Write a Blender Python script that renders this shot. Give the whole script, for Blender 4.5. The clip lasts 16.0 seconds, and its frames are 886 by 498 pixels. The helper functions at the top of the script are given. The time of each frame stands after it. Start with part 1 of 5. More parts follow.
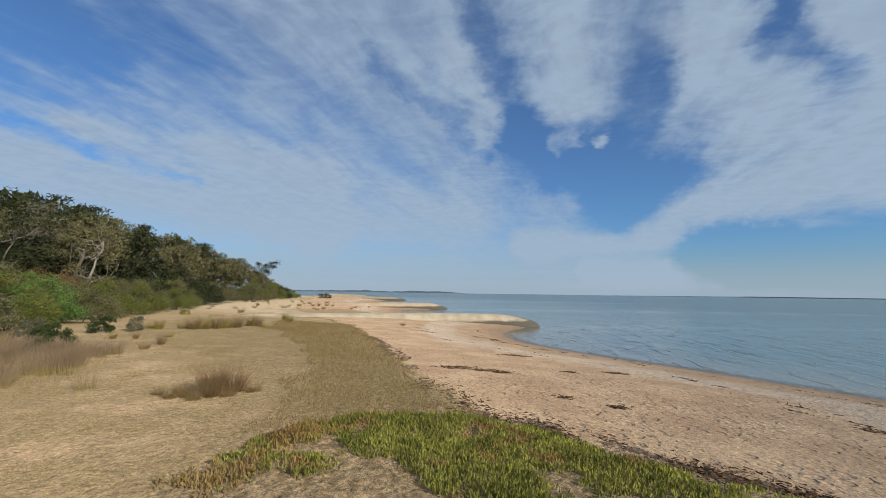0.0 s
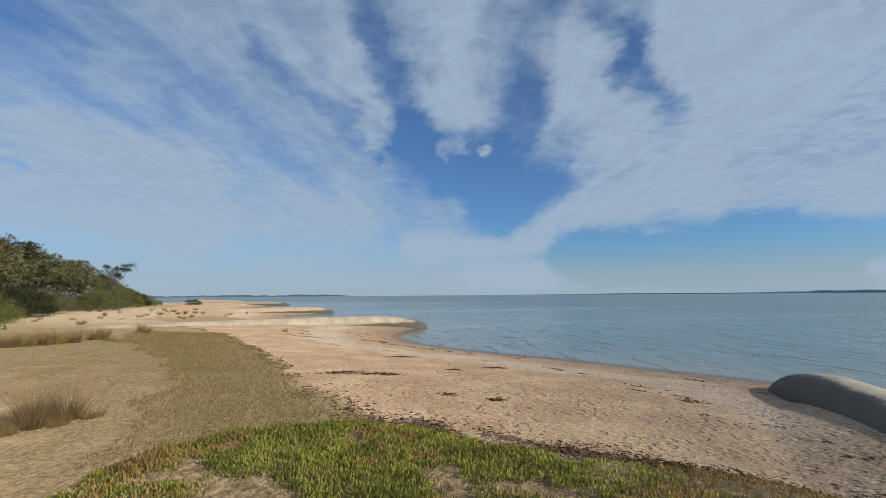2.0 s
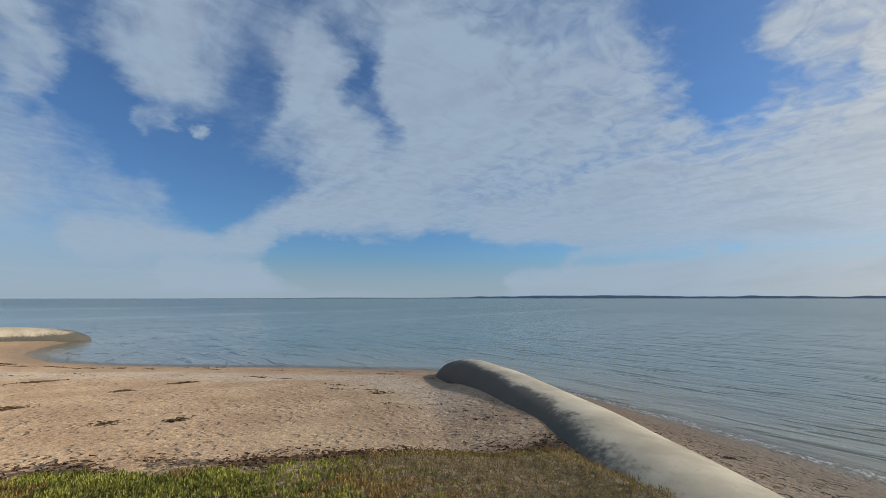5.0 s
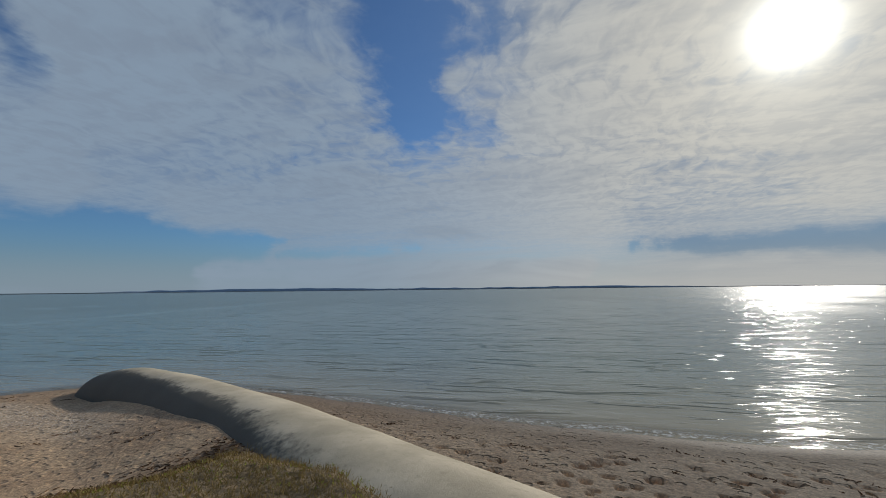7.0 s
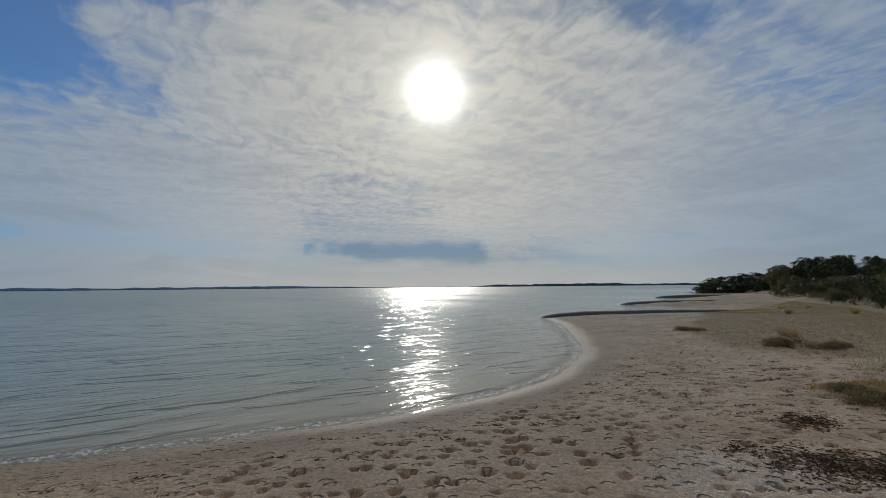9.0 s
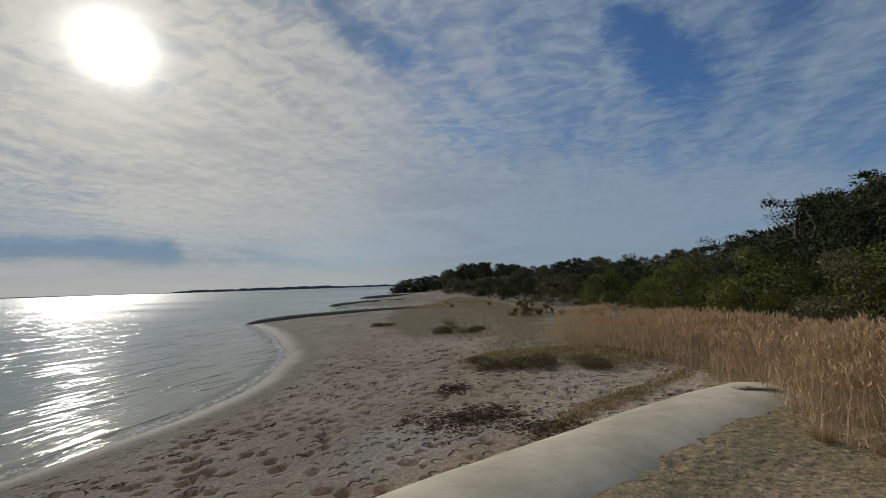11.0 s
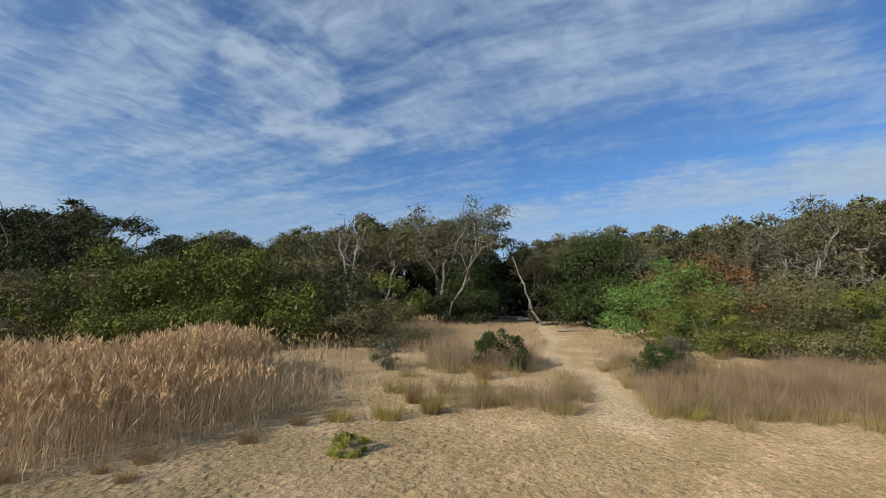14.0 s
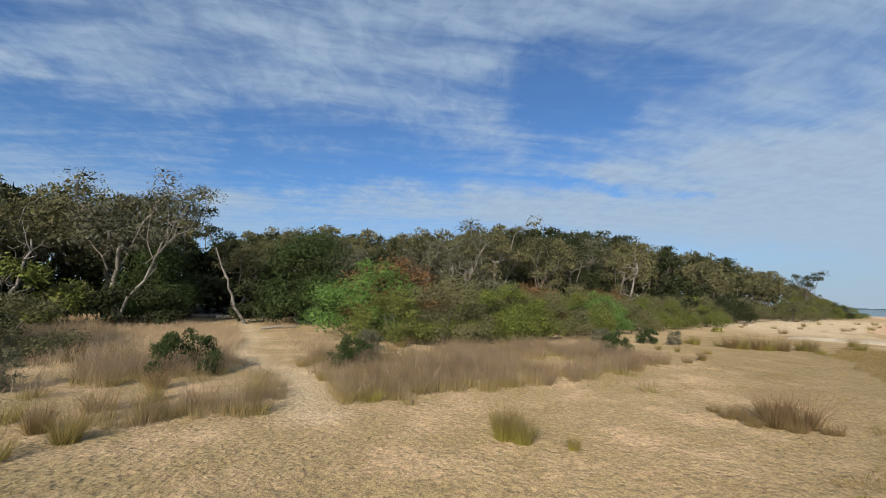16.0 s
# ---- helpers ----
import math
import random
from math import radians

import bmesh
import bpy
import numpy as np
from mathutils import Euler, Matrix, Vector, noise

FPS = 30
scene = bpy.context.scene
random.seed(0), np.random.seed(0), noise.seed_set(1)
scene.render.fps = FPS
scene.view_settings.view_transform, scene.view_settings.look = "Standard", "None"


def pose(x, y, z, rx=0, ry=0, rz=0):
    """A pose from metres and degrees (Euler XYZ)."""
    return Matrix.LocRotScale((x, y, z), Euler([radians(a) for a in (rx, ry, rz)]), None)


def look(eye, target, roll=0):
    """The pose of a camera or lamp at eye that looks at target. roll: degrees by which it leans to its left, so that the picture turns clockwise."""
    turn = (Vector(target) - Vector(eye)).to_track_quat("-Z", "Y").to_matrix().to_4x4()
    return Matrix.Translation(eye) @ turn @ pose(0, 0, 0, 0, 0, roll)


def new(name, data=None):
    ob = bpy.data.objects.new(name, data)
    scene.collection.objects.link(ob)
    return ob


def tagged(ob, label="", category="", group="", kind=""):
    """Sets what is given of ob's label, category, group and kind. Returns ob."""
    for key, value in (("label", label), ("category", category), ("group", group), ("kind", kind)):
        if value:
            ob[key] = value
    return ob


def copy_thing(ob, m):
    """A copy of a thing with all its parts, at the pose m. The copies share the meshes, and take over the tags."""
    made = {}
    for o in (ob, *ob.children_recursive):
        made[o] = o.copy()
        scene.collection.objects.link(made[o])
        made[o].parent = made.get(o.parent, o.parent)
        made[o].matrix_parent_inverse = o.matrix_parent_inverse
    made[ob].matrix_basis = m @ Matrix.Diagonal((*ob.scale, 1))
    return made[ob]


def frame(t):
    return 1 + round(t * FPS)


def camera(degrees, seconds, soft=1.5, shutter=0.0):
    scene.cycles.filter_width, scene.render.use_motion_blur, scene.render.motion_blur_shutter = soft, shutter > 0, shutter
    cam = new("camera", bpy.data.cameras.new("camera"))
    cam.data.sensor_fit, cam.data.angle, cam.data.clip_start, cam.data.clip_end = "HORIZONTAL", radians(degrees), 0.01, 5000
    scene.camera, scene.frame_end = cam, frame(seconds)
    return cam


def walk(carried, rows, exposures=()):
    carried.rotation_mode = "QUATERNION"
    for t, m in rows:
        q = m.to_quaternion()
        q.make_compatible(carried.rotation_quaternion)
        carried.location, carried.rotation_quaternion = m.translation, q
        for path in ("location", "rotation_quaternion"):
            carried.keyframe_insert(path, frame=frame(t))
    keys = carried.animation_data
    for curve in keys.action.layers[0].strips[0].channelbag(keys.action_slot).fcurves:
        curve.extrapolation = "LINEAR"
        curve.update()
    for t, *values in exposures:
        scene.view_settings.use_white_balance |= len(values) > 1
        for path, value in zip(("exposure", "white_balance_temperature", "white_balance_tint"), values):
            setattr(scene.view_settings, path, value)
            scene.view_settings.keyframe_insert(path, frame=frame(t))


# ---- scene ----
cam = camera(93.1, 16.0, soft=0.55)
# seconds, eye (x, y, z), yaw, pitch and roll in degrees; x is seaward, y runs along the shore
ROWS = [
    (0, 0.006, 0.228, 1.649, 0.03, 5.96, 0.82),
    (0.5, 0.015, 0.230, 1.650, -2.39, 6.18, 0.52),
    (1, 0.023, 0.230, 1.652, -5.24, 6.30, 0.31),
    (1.5, 0.039, 0.228, 1.651, -10.43, 6.31, -0.29),
    (2, 0.051, 0.222, 1.652, -15.00, 6.28, -0.40),
    (2.5, 0.067, 0.217, 1.650, -19.22, 6.24, -0.28),
    (3, 0.093, 0.216, 1.650, -23.42, 6.33, -0.10),
    (3.2, 0.104, 0.212, 1.648, -25.29, 6.43, 0.26),
    (5.3, 0.194, 0.122, 1.645, -57.97, 6.54, -0.24),
    (5.5, 0.201, 0.113, 1.650, -62.06, 6.45, -0.35),
    (6, 0.217, 0.078, 1.645, -71.60, 6.35, -0.80),
    (6.5, 0.224, 0.044, 1.644, -80.97, 5.96, -1.12),
    (7, 0.240, -0.008, 1.647, -91.03, 5.50, -0.63),
    (7.5, 0.224, -0.050, 1.649, -100.97, 5.33, -0.34),
    (8, 0.215, -0.095, 1.658, -112.94, 5.02, -0.51),
    (8.2, 0.211, -0.106, 1.659, -117.36, 5.07, -0.52),
    (10.3, 0.099, -0.210, 1.646, -156.35, 5.01, -1.34),
    (10.5, 0.084, -0.215, 1.646, -159.79, 5.00, -1.60),
    (11, 0.033, -0.229, 1.649, -171.34, 4.75, -1.87),
    (11.5, -0.038, -0.228, 1.647, -187.74, 4.41, -2.38),
    (12, -0.091, -0.219, 1.652, -203.76, 4.13, -1.72),
    (12.5, -0.133, -0.185, 1.650, -218.73, 4.50, -1.18),
    (13, -0.184, -0.141, 1.651, -233.85, 5.31, -0.93),
    (13.5, -0.216, -0.085, 1.651, -245.86, 6.20, 0.00),
    (14, -0.237, -0.035, 1.652, -258.55, 6.61, 0.86),
    (14.5, -0.237, -0.000, 1.653, -270.56, 6.81, 1.60),
    (15, -0.232, 0.024, 1.653, -277.80, 6.95, 0.75),
    (15.5, -0.218, 0.058, 1.651, -286.77, 6.95, 0.96),
    (16, -0.204, 0.109, 1.648, -296.25, 6.89, 1.33),
]


def aim(yaw, pitch, roll):
    """The turn of a camera that looks along +y at yaw 0; yaw to the left, pitch up, roll as in look()."""
    turn = Matrix.Rotation(radians(yaw), 4, "Z") @ Matrix.Rotation(radians(90 + pitch), 4, "X")
    return turn @ Matrix.Rotation(radians(roll), 4, "Z")


walk(cam, [(t, Matrix.Translation((x, y, z)) @ aim(w, p, r)) for t, x, y, z, w, p, r in ROWS],
     exposures=[(0.0, -0.04), (3.0, -0.04), (5.5, -0.22), (6.5, -0.56), (7.0, -0.61), (8.2, -0.66), (10.5, -0.62), (11.0, -0.68), (11.5, -0.62), (12.0, -0.15), (12.5, 0.12), (13.5, 0.13), (14.5, 0.07), (16.0, 0.12)])

# ---------------------------------------------------------------- sky and sun
SUN_AZ, SUN_EL = -132.5, 25.7


def heading(az, el):
    a, e = radians(az), radians(el)
    return Vector((-math.sin(a) * math.cos(e), math.cos(a) * math.cos(e), math.sin(e)))


SUN_DIR = heading(SUN_AZ, SUN_EL)


class Nodes:
    """Short hand for building a node tree."""

    def __init__(self, tree):
        self.t = tree
        tree.nodes.clear()

    def n(self, kind, inputs=None):
        node = self.t.nodes.new(kind)
        for k, v in (inputs or {}).items():
            self.put(node.inputs[k], v)
        return node

    def put(self, socket, v):
        if isinstance(v, bpy.types.NodeSocket):
            self.t.links.new(v, socket)
        else:
            socket.default_value = v

    def m(self, op, a, b=0.0, c=0.0, clamp=False):
        node = self.n("ShaderNodeMath")
        node.operation, node.use_clamp = op, clamp
        for i, v in enumerate((a, b, c)):
            self.put(node.inputs[i], v)
        return node.outputs[0]

    def v(self, op, a, b=None, scale=None):
        node = self.n("ShaderNodeVectorMath")
        node.operation = op
        self.put(node.inputs[0], a)
        if b is not None:
            self.put(node.inputs[1], b)
        if scale is not None:
            self.put(node.inputs[3], scale)
        return node.outputs["Value"] if op in ("DOT_PRODUCT", "LENGTH") else node.outputs["Vector"]

    def mix(self, f, a, b, blend="MIX"):
        node = self.n("ShaderNodeMix")
        node.data_type, node.blend_type = "RGBA", blend
        self.put(node.inputs[0], f)
        self.put(node.inputs[6], a)
        self.put(node.inputs[7], b)
        return node.outputs[2]

    def span(self, v, a, b, c=0.0, d=1.0, smooth=True):
        node = self.n("ShaderNodeMapRange")
        node.interpolation_type = "SMOOTHSTEP" if smooth else "LINEAR"
        for i, x in enumerate((v, a, b, c, d)):
            self.put(node.inputs[i], x)
        return node.outputs[0]

    def noise(self, vec, scale, detail=4.0, rough=0.55, distort=0.0):
        node = self.n("ShaderNodeTexNoise", {"Vector": vec, "Scale": scale, "Detail": detail, "Roughness": rough, "Distortion": distort})
        return node.outputs[0]

    def ramp(self, f, stops):
        node = self.n("ShaderNodeValToRGB")
        self.put(node.inputs[0], f)
        e = node.color_ramp.elements
        while len(e) < len(stops):
            e.new(0.5)
        for k, (p, c) in zip(e, stops):
            k.position, k.color = p, (*c, 1) if len(c) == 3 else c
        return node.outputs[0]


def build_world():
    world = bpy.data.worlds.new("world")
    scene.world = world
    world.use_nodes = True
    g = Nodes(world.node_tree)
    sky = g.n("ShaderNodeTexSky")
    sky.sky_type, sky.sun_disc = "NISHITA", False
    sky.sun_elevation, sky.sun_rotation = radians(SUN_EL), radians(-SUN_AZ)
    sky.altitude, sky.air_density, sky.dust_density, sky.ozone_density = 0.0, 1.0, 0.6, 2.2
    way = g.n("ShaderNodeTexCoord").outputs["Generated"]
    xyz = g.n("ShaderNodeSeparateXYZ", {0: way})
    up = g.m("MAXIMUM", xyz.outputs[2], 0.0)
    # The cloud deck is a plane: directions divided by their height, turned along the wind.
    deck = g.v("SCALE", way, scale=g.m("DIVIDE", 1.0, g.m("ADD", up, 0.07)))
    turn = g.n("ShaderNodeVectorRotate", {"Vector": deck, "Angle": radians(17)})
    turn.rotation_type = "Z_AXIS"
    wind = turn.outputs[0]
    flat = g.v("MULTIPLY", wind, (1.0, 1.0, 0.0))
    warp = g.v("SUBTRACT", g.n("ShaderNodeTexNoise", {"Vector": flat, "Scale": 1.0, "Detail": 2.0}).outputs["Color"], (0.5, 0.5, 0.5))
    flat = g.v("ADD", flat, g.v("MULTIPLY", warp, (0.3, 0.5, 0.0)))
    streak = g.noise(g.v("MULTIPLY", flat, (2.6, 0.42, 1.0)), 1.0, 3.0, 0.5, 0.2)
    wisp = g.noise(g.v("MULTIPLY", flat, (7.5, 2.2, 1.0)), 1.0, 5.0, 0.6, 0.35)
    ripple = g.noise(g.v("MULTIPLY", flat, (8.5, 12.0, 1.0)), 1.0, 3.0, 0.55, 0.6)
    sunward = g.v("DOT_PRODUCT", way, tuple(SUN_DIR))
    calm = g.span(up, 0.04, 0.28, 0.12, 1.0)
    lumpy = g.m("ADD", g.m("MULTIPLY", g.m("SUBTRACT", ripple, 0.5), g.span(sunward, -0.2, 0.7, 0.35, 1.5)), g.m("MULTIPLY", g.m("SUBTRACT", wisp, 0.5), 0.85))
    over_wood = g.span(g.v("DOT_PRODUCT", way, tuple(heading(85, 25))), math.cos(radians(62)), math.cos(radians(25)))
    cover = g.m("ADD", g.m("MULTIPLY", g.m("SUBTRACT", streak, 0.5), 1.5), g.m("MULTIPLY", lumpy, g.m("MULTIPLY_ADD", over_wood, 0.8, 1.0)))
    cover = g.m("ADD", g.m("MULTIPLY", cover, calm), g.m("ADD", 0.56, g.m("MULTIPLY", over_wood, -0.06)))
    # Lanes and openings of blue and thicker banks of cloud, each along a line between two directions.
    fray = g.n("ShaderNodeTexNoise", {"Vector": g.v("MULTIPLY", way, (1.0, 1.0, 1.8)), "Scale": 7.0, "Detail": 5.0, "Roughness": 0.62}).outputs["Color"]
    bent = g.v("ADD", way, g.v("MULTIPLY", g.v("SUBTRACT", fray, (0.5, 0.5, 0.5)), g.n("ShaderNodeCombineXYZ", {0: g.span(up, 0.02, 0.3, 0.10, 0.16), 1: g.span(up, 0.02, 0.3, 0.10, 0.16), 2: g.span(up, 0.02, 0.3, 0.04, 0.11)}).outputs[0]))
    for az, el, az2, el2, wide, wide2, amount in SKY_LANES + SKY_GAPS + SKY_STREAKED + SKY_WEST + SKY_BANKS + SKY_SHEETS:
        p, q = heading(az, el), heading(az2, el2)
        line = q - p
        k = g.m("MULTIPLY", g.v("DOT_PRODUCT", g.v("SUBTRACT", bent, tuple(p)), tuple(line)), 1.0 / line.length_squared, clamp=True)
        foot = g.v("NORMALIZE", g.v("ADD", g.v("SCALE", tuple(line), scale=k), tuple(p)))
        away = g.v("LENGTH", g.v("SUBTRACT", bent, foot))
        reach = g.m("MULTIPLY_ADD", k, 1.45 * radians(wide2 - wide), 1.45 * radians(wide))
        cover = g.m("ADD", cover, g.span(g.m("DIVIDE", away, reach), 1.0, 0.1, 0.0, 1.3 * amount))
    strata = g.noise(g.v("MULTIPLY", way, (2.2, 2.2, 34.0)), 1.0, 4.0, 0.6, 0.4)
    cover = g.m("ADD", cover, g.m("MULTIPLY", g.m("SUBTRACT", strata, 0.5), g.span(up, 0.22, 0.05, 0.0, 1.3)))
    dense = g.span(cover, -0.38, 1.22, 0.06, 0.93)
    glow = g.m("POWER", g.m("MAXIMUM", sunward, 0.0), 9.0)
    blue = g.mix(1.0, sky.outputs[0], (0.48, 0.80, 1.15, 1), "MULTIPLY")
    blue = g.mix(g.span(glow, 0.05, 0.5, 0.0, 0.85), blue, (1.7, 2.6, 4.1, 1))
    blue = g.mix(g.span(up, 0.13, 0.02, 0.0, 0.6), blue, (2.7, 3.6, 4.6, 1))
    warm = g.m("POWER", g.m("MAXIMUM", sunward, 0.0), 6.0)
    white = g.mix(warm, (3.65, 4.75, 6.05, 1), (9.6, 9.2, 8.1, 1))
    white = g.mix(g.m("MULTIPLY", calm, g.span(g.m("ADD", ripple, wisp), 0.78, 1.2, 0.36, 0.0)), white, g.mix(glow, (3.0, 3.6, 4.6, 1), (5.2, 5.4, 5.6, 1)))
    # greyer undersides in broad patches towards the sun, in thin layers low down
    murk = g.noise(g.v("MULTIPLY", way, (3.0, 3.0, 14.0)), 1.0, 4.0, 0.6, 0.5)
    white = g.mix(g.m("MULTIPLY", g.span(murk, 0.46, 0.70, 0.0, 0.5), g.span(sunward, 0.1, 0.75)), white, g.mix(warm, (3.0, 3.7, 4.7, 1), (5.6, 5.9, 6.1, 1)))
    air = g.mix(dense, blue, white)
    # Haze along the horizon, and the sun's bright patch behind thin cloud.
    air = g.mix(g.span(up, 0.0, 0.09, 0.5, 0.0), air, g.mix(g.span(sunward, 0.55, 0.92), (3.9, 4.9, 5.9, 1), (7.6, 7.2, 6.6, 1)))
    facing = g.m("MAXIMUM", sunward, 0.0)
    halo = g.m("ADD", g.m("MULTIPLY", g.m("POWER", facing, 900.0), 34.0), g.m("MULTIPLY", g.m("POWER", facing, 110.0), 3.4))
    lit = g.mix(1.0, air, g.n("ShaderNodeCombineColor", {0: halo, 1: halo, 2: g.m("MULTIPLY", halo, 0.90)}).outputs[0], "ADD")
    back = g.n("ShaderNodeBackground", {"Color": lit, "Strength": 0.1})
    g.n("ShaderNodeOutputWorld", {"Surface": back.outputs[0]})


# azimuth and height of both ends, width at both ends, amount of cloud
SKY_LANES = [
    (-11.8, 19.8, -3.7, 36.8, 2.2, 2.6, -0.55),
    (-6.6, 18.2, 10.1, 30.0, 1.1, 1.6, -0.35),
    (-9.4, 20.0, 2.6, 29.1, 1.0, 1.2, -0.3),
    (-24.3, 20.1, -30.2, 35.3, 2.6, 3.2, -0.5),
    (-27.3, 20.5, -29.0, 26.4, 1.6, 1.6, -0.3),
    (-37.7, 26.2, -42.9, 32.4, 2.0, 2.6, -0.6),
    (-39.9, 26.3, -45.4, 20.7, 2.0, 2.4, -0.3),
    (47.7, 15.3, 32.1, 12.6, 1.1, 0.6, -0.4),
    (42.2, 23.2, 48.6, 24.7, 4, 7, -0.5),
    (30.0, 25.0, 38.9, 28.6, 2.0, 3.0, -0.25),
    (-37.8, 33.1, -44.7, 22.5, 2.4, 2.0, -0.4),
    (-71.3, 17.7, -84.8, 22.6, 1.4, 2.6, -0.3),
    (-154.0, 35.7, -166.6, 28.7, 2.6, 2.4, -0.4),
    (163.8, 29.3, 156.8, 21.0, 3.0, 3.4, -0.5),
]
SKY_GAPS = [
    (-11.8, 19.8, -24.0, 11.4, 4.5, 4.5, -0.9),
    (-19.6, 16.8, -27.7, 13.4, 5.0, 4.5, -0.7),
    (-23.2, 12.0, -29.9, 14.9, 3.5, 3.0, -0.5),
    (-32.9, 4.5, -57.0, 2.7, 3.2, 4.2, -1.1),
    (-32.2, 4.4, -66.4, 5.6, 3.6, 2.2, -1.0),
    (-49.5, 8.1, -54.8, 7.7, 1.4, 1.4, -0.6),
    (-84.1, 35.0, -86.8, 22.3, 6, 4.0, -0.9),
    (-87.5, 22.8, -97.7, 21.3, 4, 2.6, -0.8),
    (-87.4, 32.0, -99.0, 31.0, 4, 5, -0.5),
    (-116.0, 5.2, -138.0, 4.2, 0.8, 1.7, -0.75),
    (-138.0, 4.0, -159.6, 3.1, 1.1, 1.2, -0.35),
    (-66.1, 5.9, -70.5, 6.2, 1.0, 0.6, -0.6),
    (-70.2, 4.1, -86.7, 5.6, 0.7, 0.7, -0.35),
]
SKY_STREAKED = [
    (162.5, 29.6, 154.5, 22.9, 2.4, 2.2, -0.33),
    (143.2, 11.9, 81.3, 15.0, 2.4, 4.4, -0.33),
    (90.3, 21.0, 66.3, 18.3, 3.5, 6, -0.33),
    (131.7, 26.5, 134.4, 20.8, 2.0, 2.0, -0.24),
    (120.9, 29.4, 132.0, 32.1, 2.5, 2.2, -0.18),
    (159.4, 24.9, 161.5, 21.5, 2.5, 2.0, -0.24),
    (90.7, 14.9, 33.9, 15.7, 3.2, 3.0, -0.30),
    (112.0, 18.8, 91.0, 18.6, 2.0, 2.6, -0.21),
    (75.5, 20.7, 47.1, 28.9, 4.0, 4.0, -0.18),
    (43.6, 22.9, 18.5, 20.0, 3, 2.5, -0.18),
    (141.8, 31.4, 148.7, 25.6, 2, 2.2, -0.21),
]
SKY_WEST = [
    (131.0, 33.0, 112.0, 23.0, 4.0, 5.0, -0.32),
    (134.0, 24.0, 120.0, 18.0, 2.0, 3.0, -0.25),
    (100.0, 34.0, 112.0, 28.0, 5.0, 4.0, -0.25),
    (49.0, 25.0, 30.0, 31.0, 6.0, 5.0, -0.2),
]
SKY_BANKS = [
    (-16.1, 36.9, -17.4, 23.1, 4.4, 3.4, 0.5),
    (-15.3, 19.2, -18.9, 19.2, 1.5, 1.2, 0.9),
    (-21.4, 19.0, -22.7, 19.2, 1.0, 0.9, 0.9),
    (-30.8, 31.7, -38.8, 18.9, 4.0, 5.0, 0.5),
    (-48.8, 29.4, -51.2, 17.0, 8, 8, 0.4),
    (-26.1, 8.9, -47.5, 12.9, 2.4, 3.2, 0.6),
    (-19.3, 2.9, -32.9, 2.4, 1.5, 1.6, 1.0),
    (-11.7, 6.4, -30.3, 6.5, 2.2, 1.2, 0.6),
    (0.3, 31.2, -7.0, 22.1, 3.0, 2.0, 0.3),
    (-36.9, 7.8, -48.0, 6.6, 0.9, 0.7, 0.6),
    (43.4, 11.7, -1.2, 9.1, 5, 5, 0.3),
]
SKY_SHEETS = [
    (-49.1, 29.3, -75.9, 19.5, 9, 8, 0.4),
    (-60.2, 9.6, -109.3, 10.0, 4, 6, 0.5),
    (-61.7, 2.5, -108.6, 2.2, 1.4, 2.0, 0.6),
    (-92.8, 27.7, -130.2, 30.9, 2.0, 5, 0.4),
    (-98.8, 19.7, -157.9, 16.4, 8, 12, 0.5),
    (-138.7, 13.2, 165.1, 7.0, 8, 6, 0.4),
    (-171.8, 9.8, 147.7, 7.7, 8, 3, 0.4),
    (92.9, 11.7, 16.8, 7.9, 1.8, 4.0, 0.5),
    (43.7, 16.4, 16.3, 14.7, 1.5, 3, 0.45),
    (84.3, 13.5, 66.6, 14.3, 1.2, 2.5, 0.4),
    (129.6, 29.3, 118.5, 26.9, 2.2, 2.4, 0.55),
    (124.0, 21.4, 111.3, 20.6, 2.0, 1.6, 0.5),
]
build_world()
sun = new("sun", bpy.data.lights.new("sun", "SUN"))
sun.data.energy, sun.data.angle, sun.data.color = 4.0, radians(2.2), (1.0, 0.94, 0.84)
sun.matrix_world = look(SUN_DIR * 50, (0, 0, 0))


# ---------------------------------------------------------------- materials
def material(name):
    mat = bpy.data.materials.new(name)
    mat.use_nodes = True
    return mat, Nodes(mat.node_tree)


def finish(g, colour, rough=0.8, bump=None, strength=0.3, distance=0.02, **more):
    p = g.n("ShaderNodeBsdfPrincipled", {"Base Color": colour, "Roughness": rough})
    for k, v in more.items():
        g.put(p.inputs[k.replace("_", " ")], v)
    if bump is not None:
        b = g.n("ShaderNodeBump", {"Height": bump, "Strength": strength, "Distance": distance})
        g.t.links.new(b.outputs[0], p.inputs["Normal"])
    g.n("ShaderNodeOutputMaterial", {"Surface": p.outputs[0]})
    return p


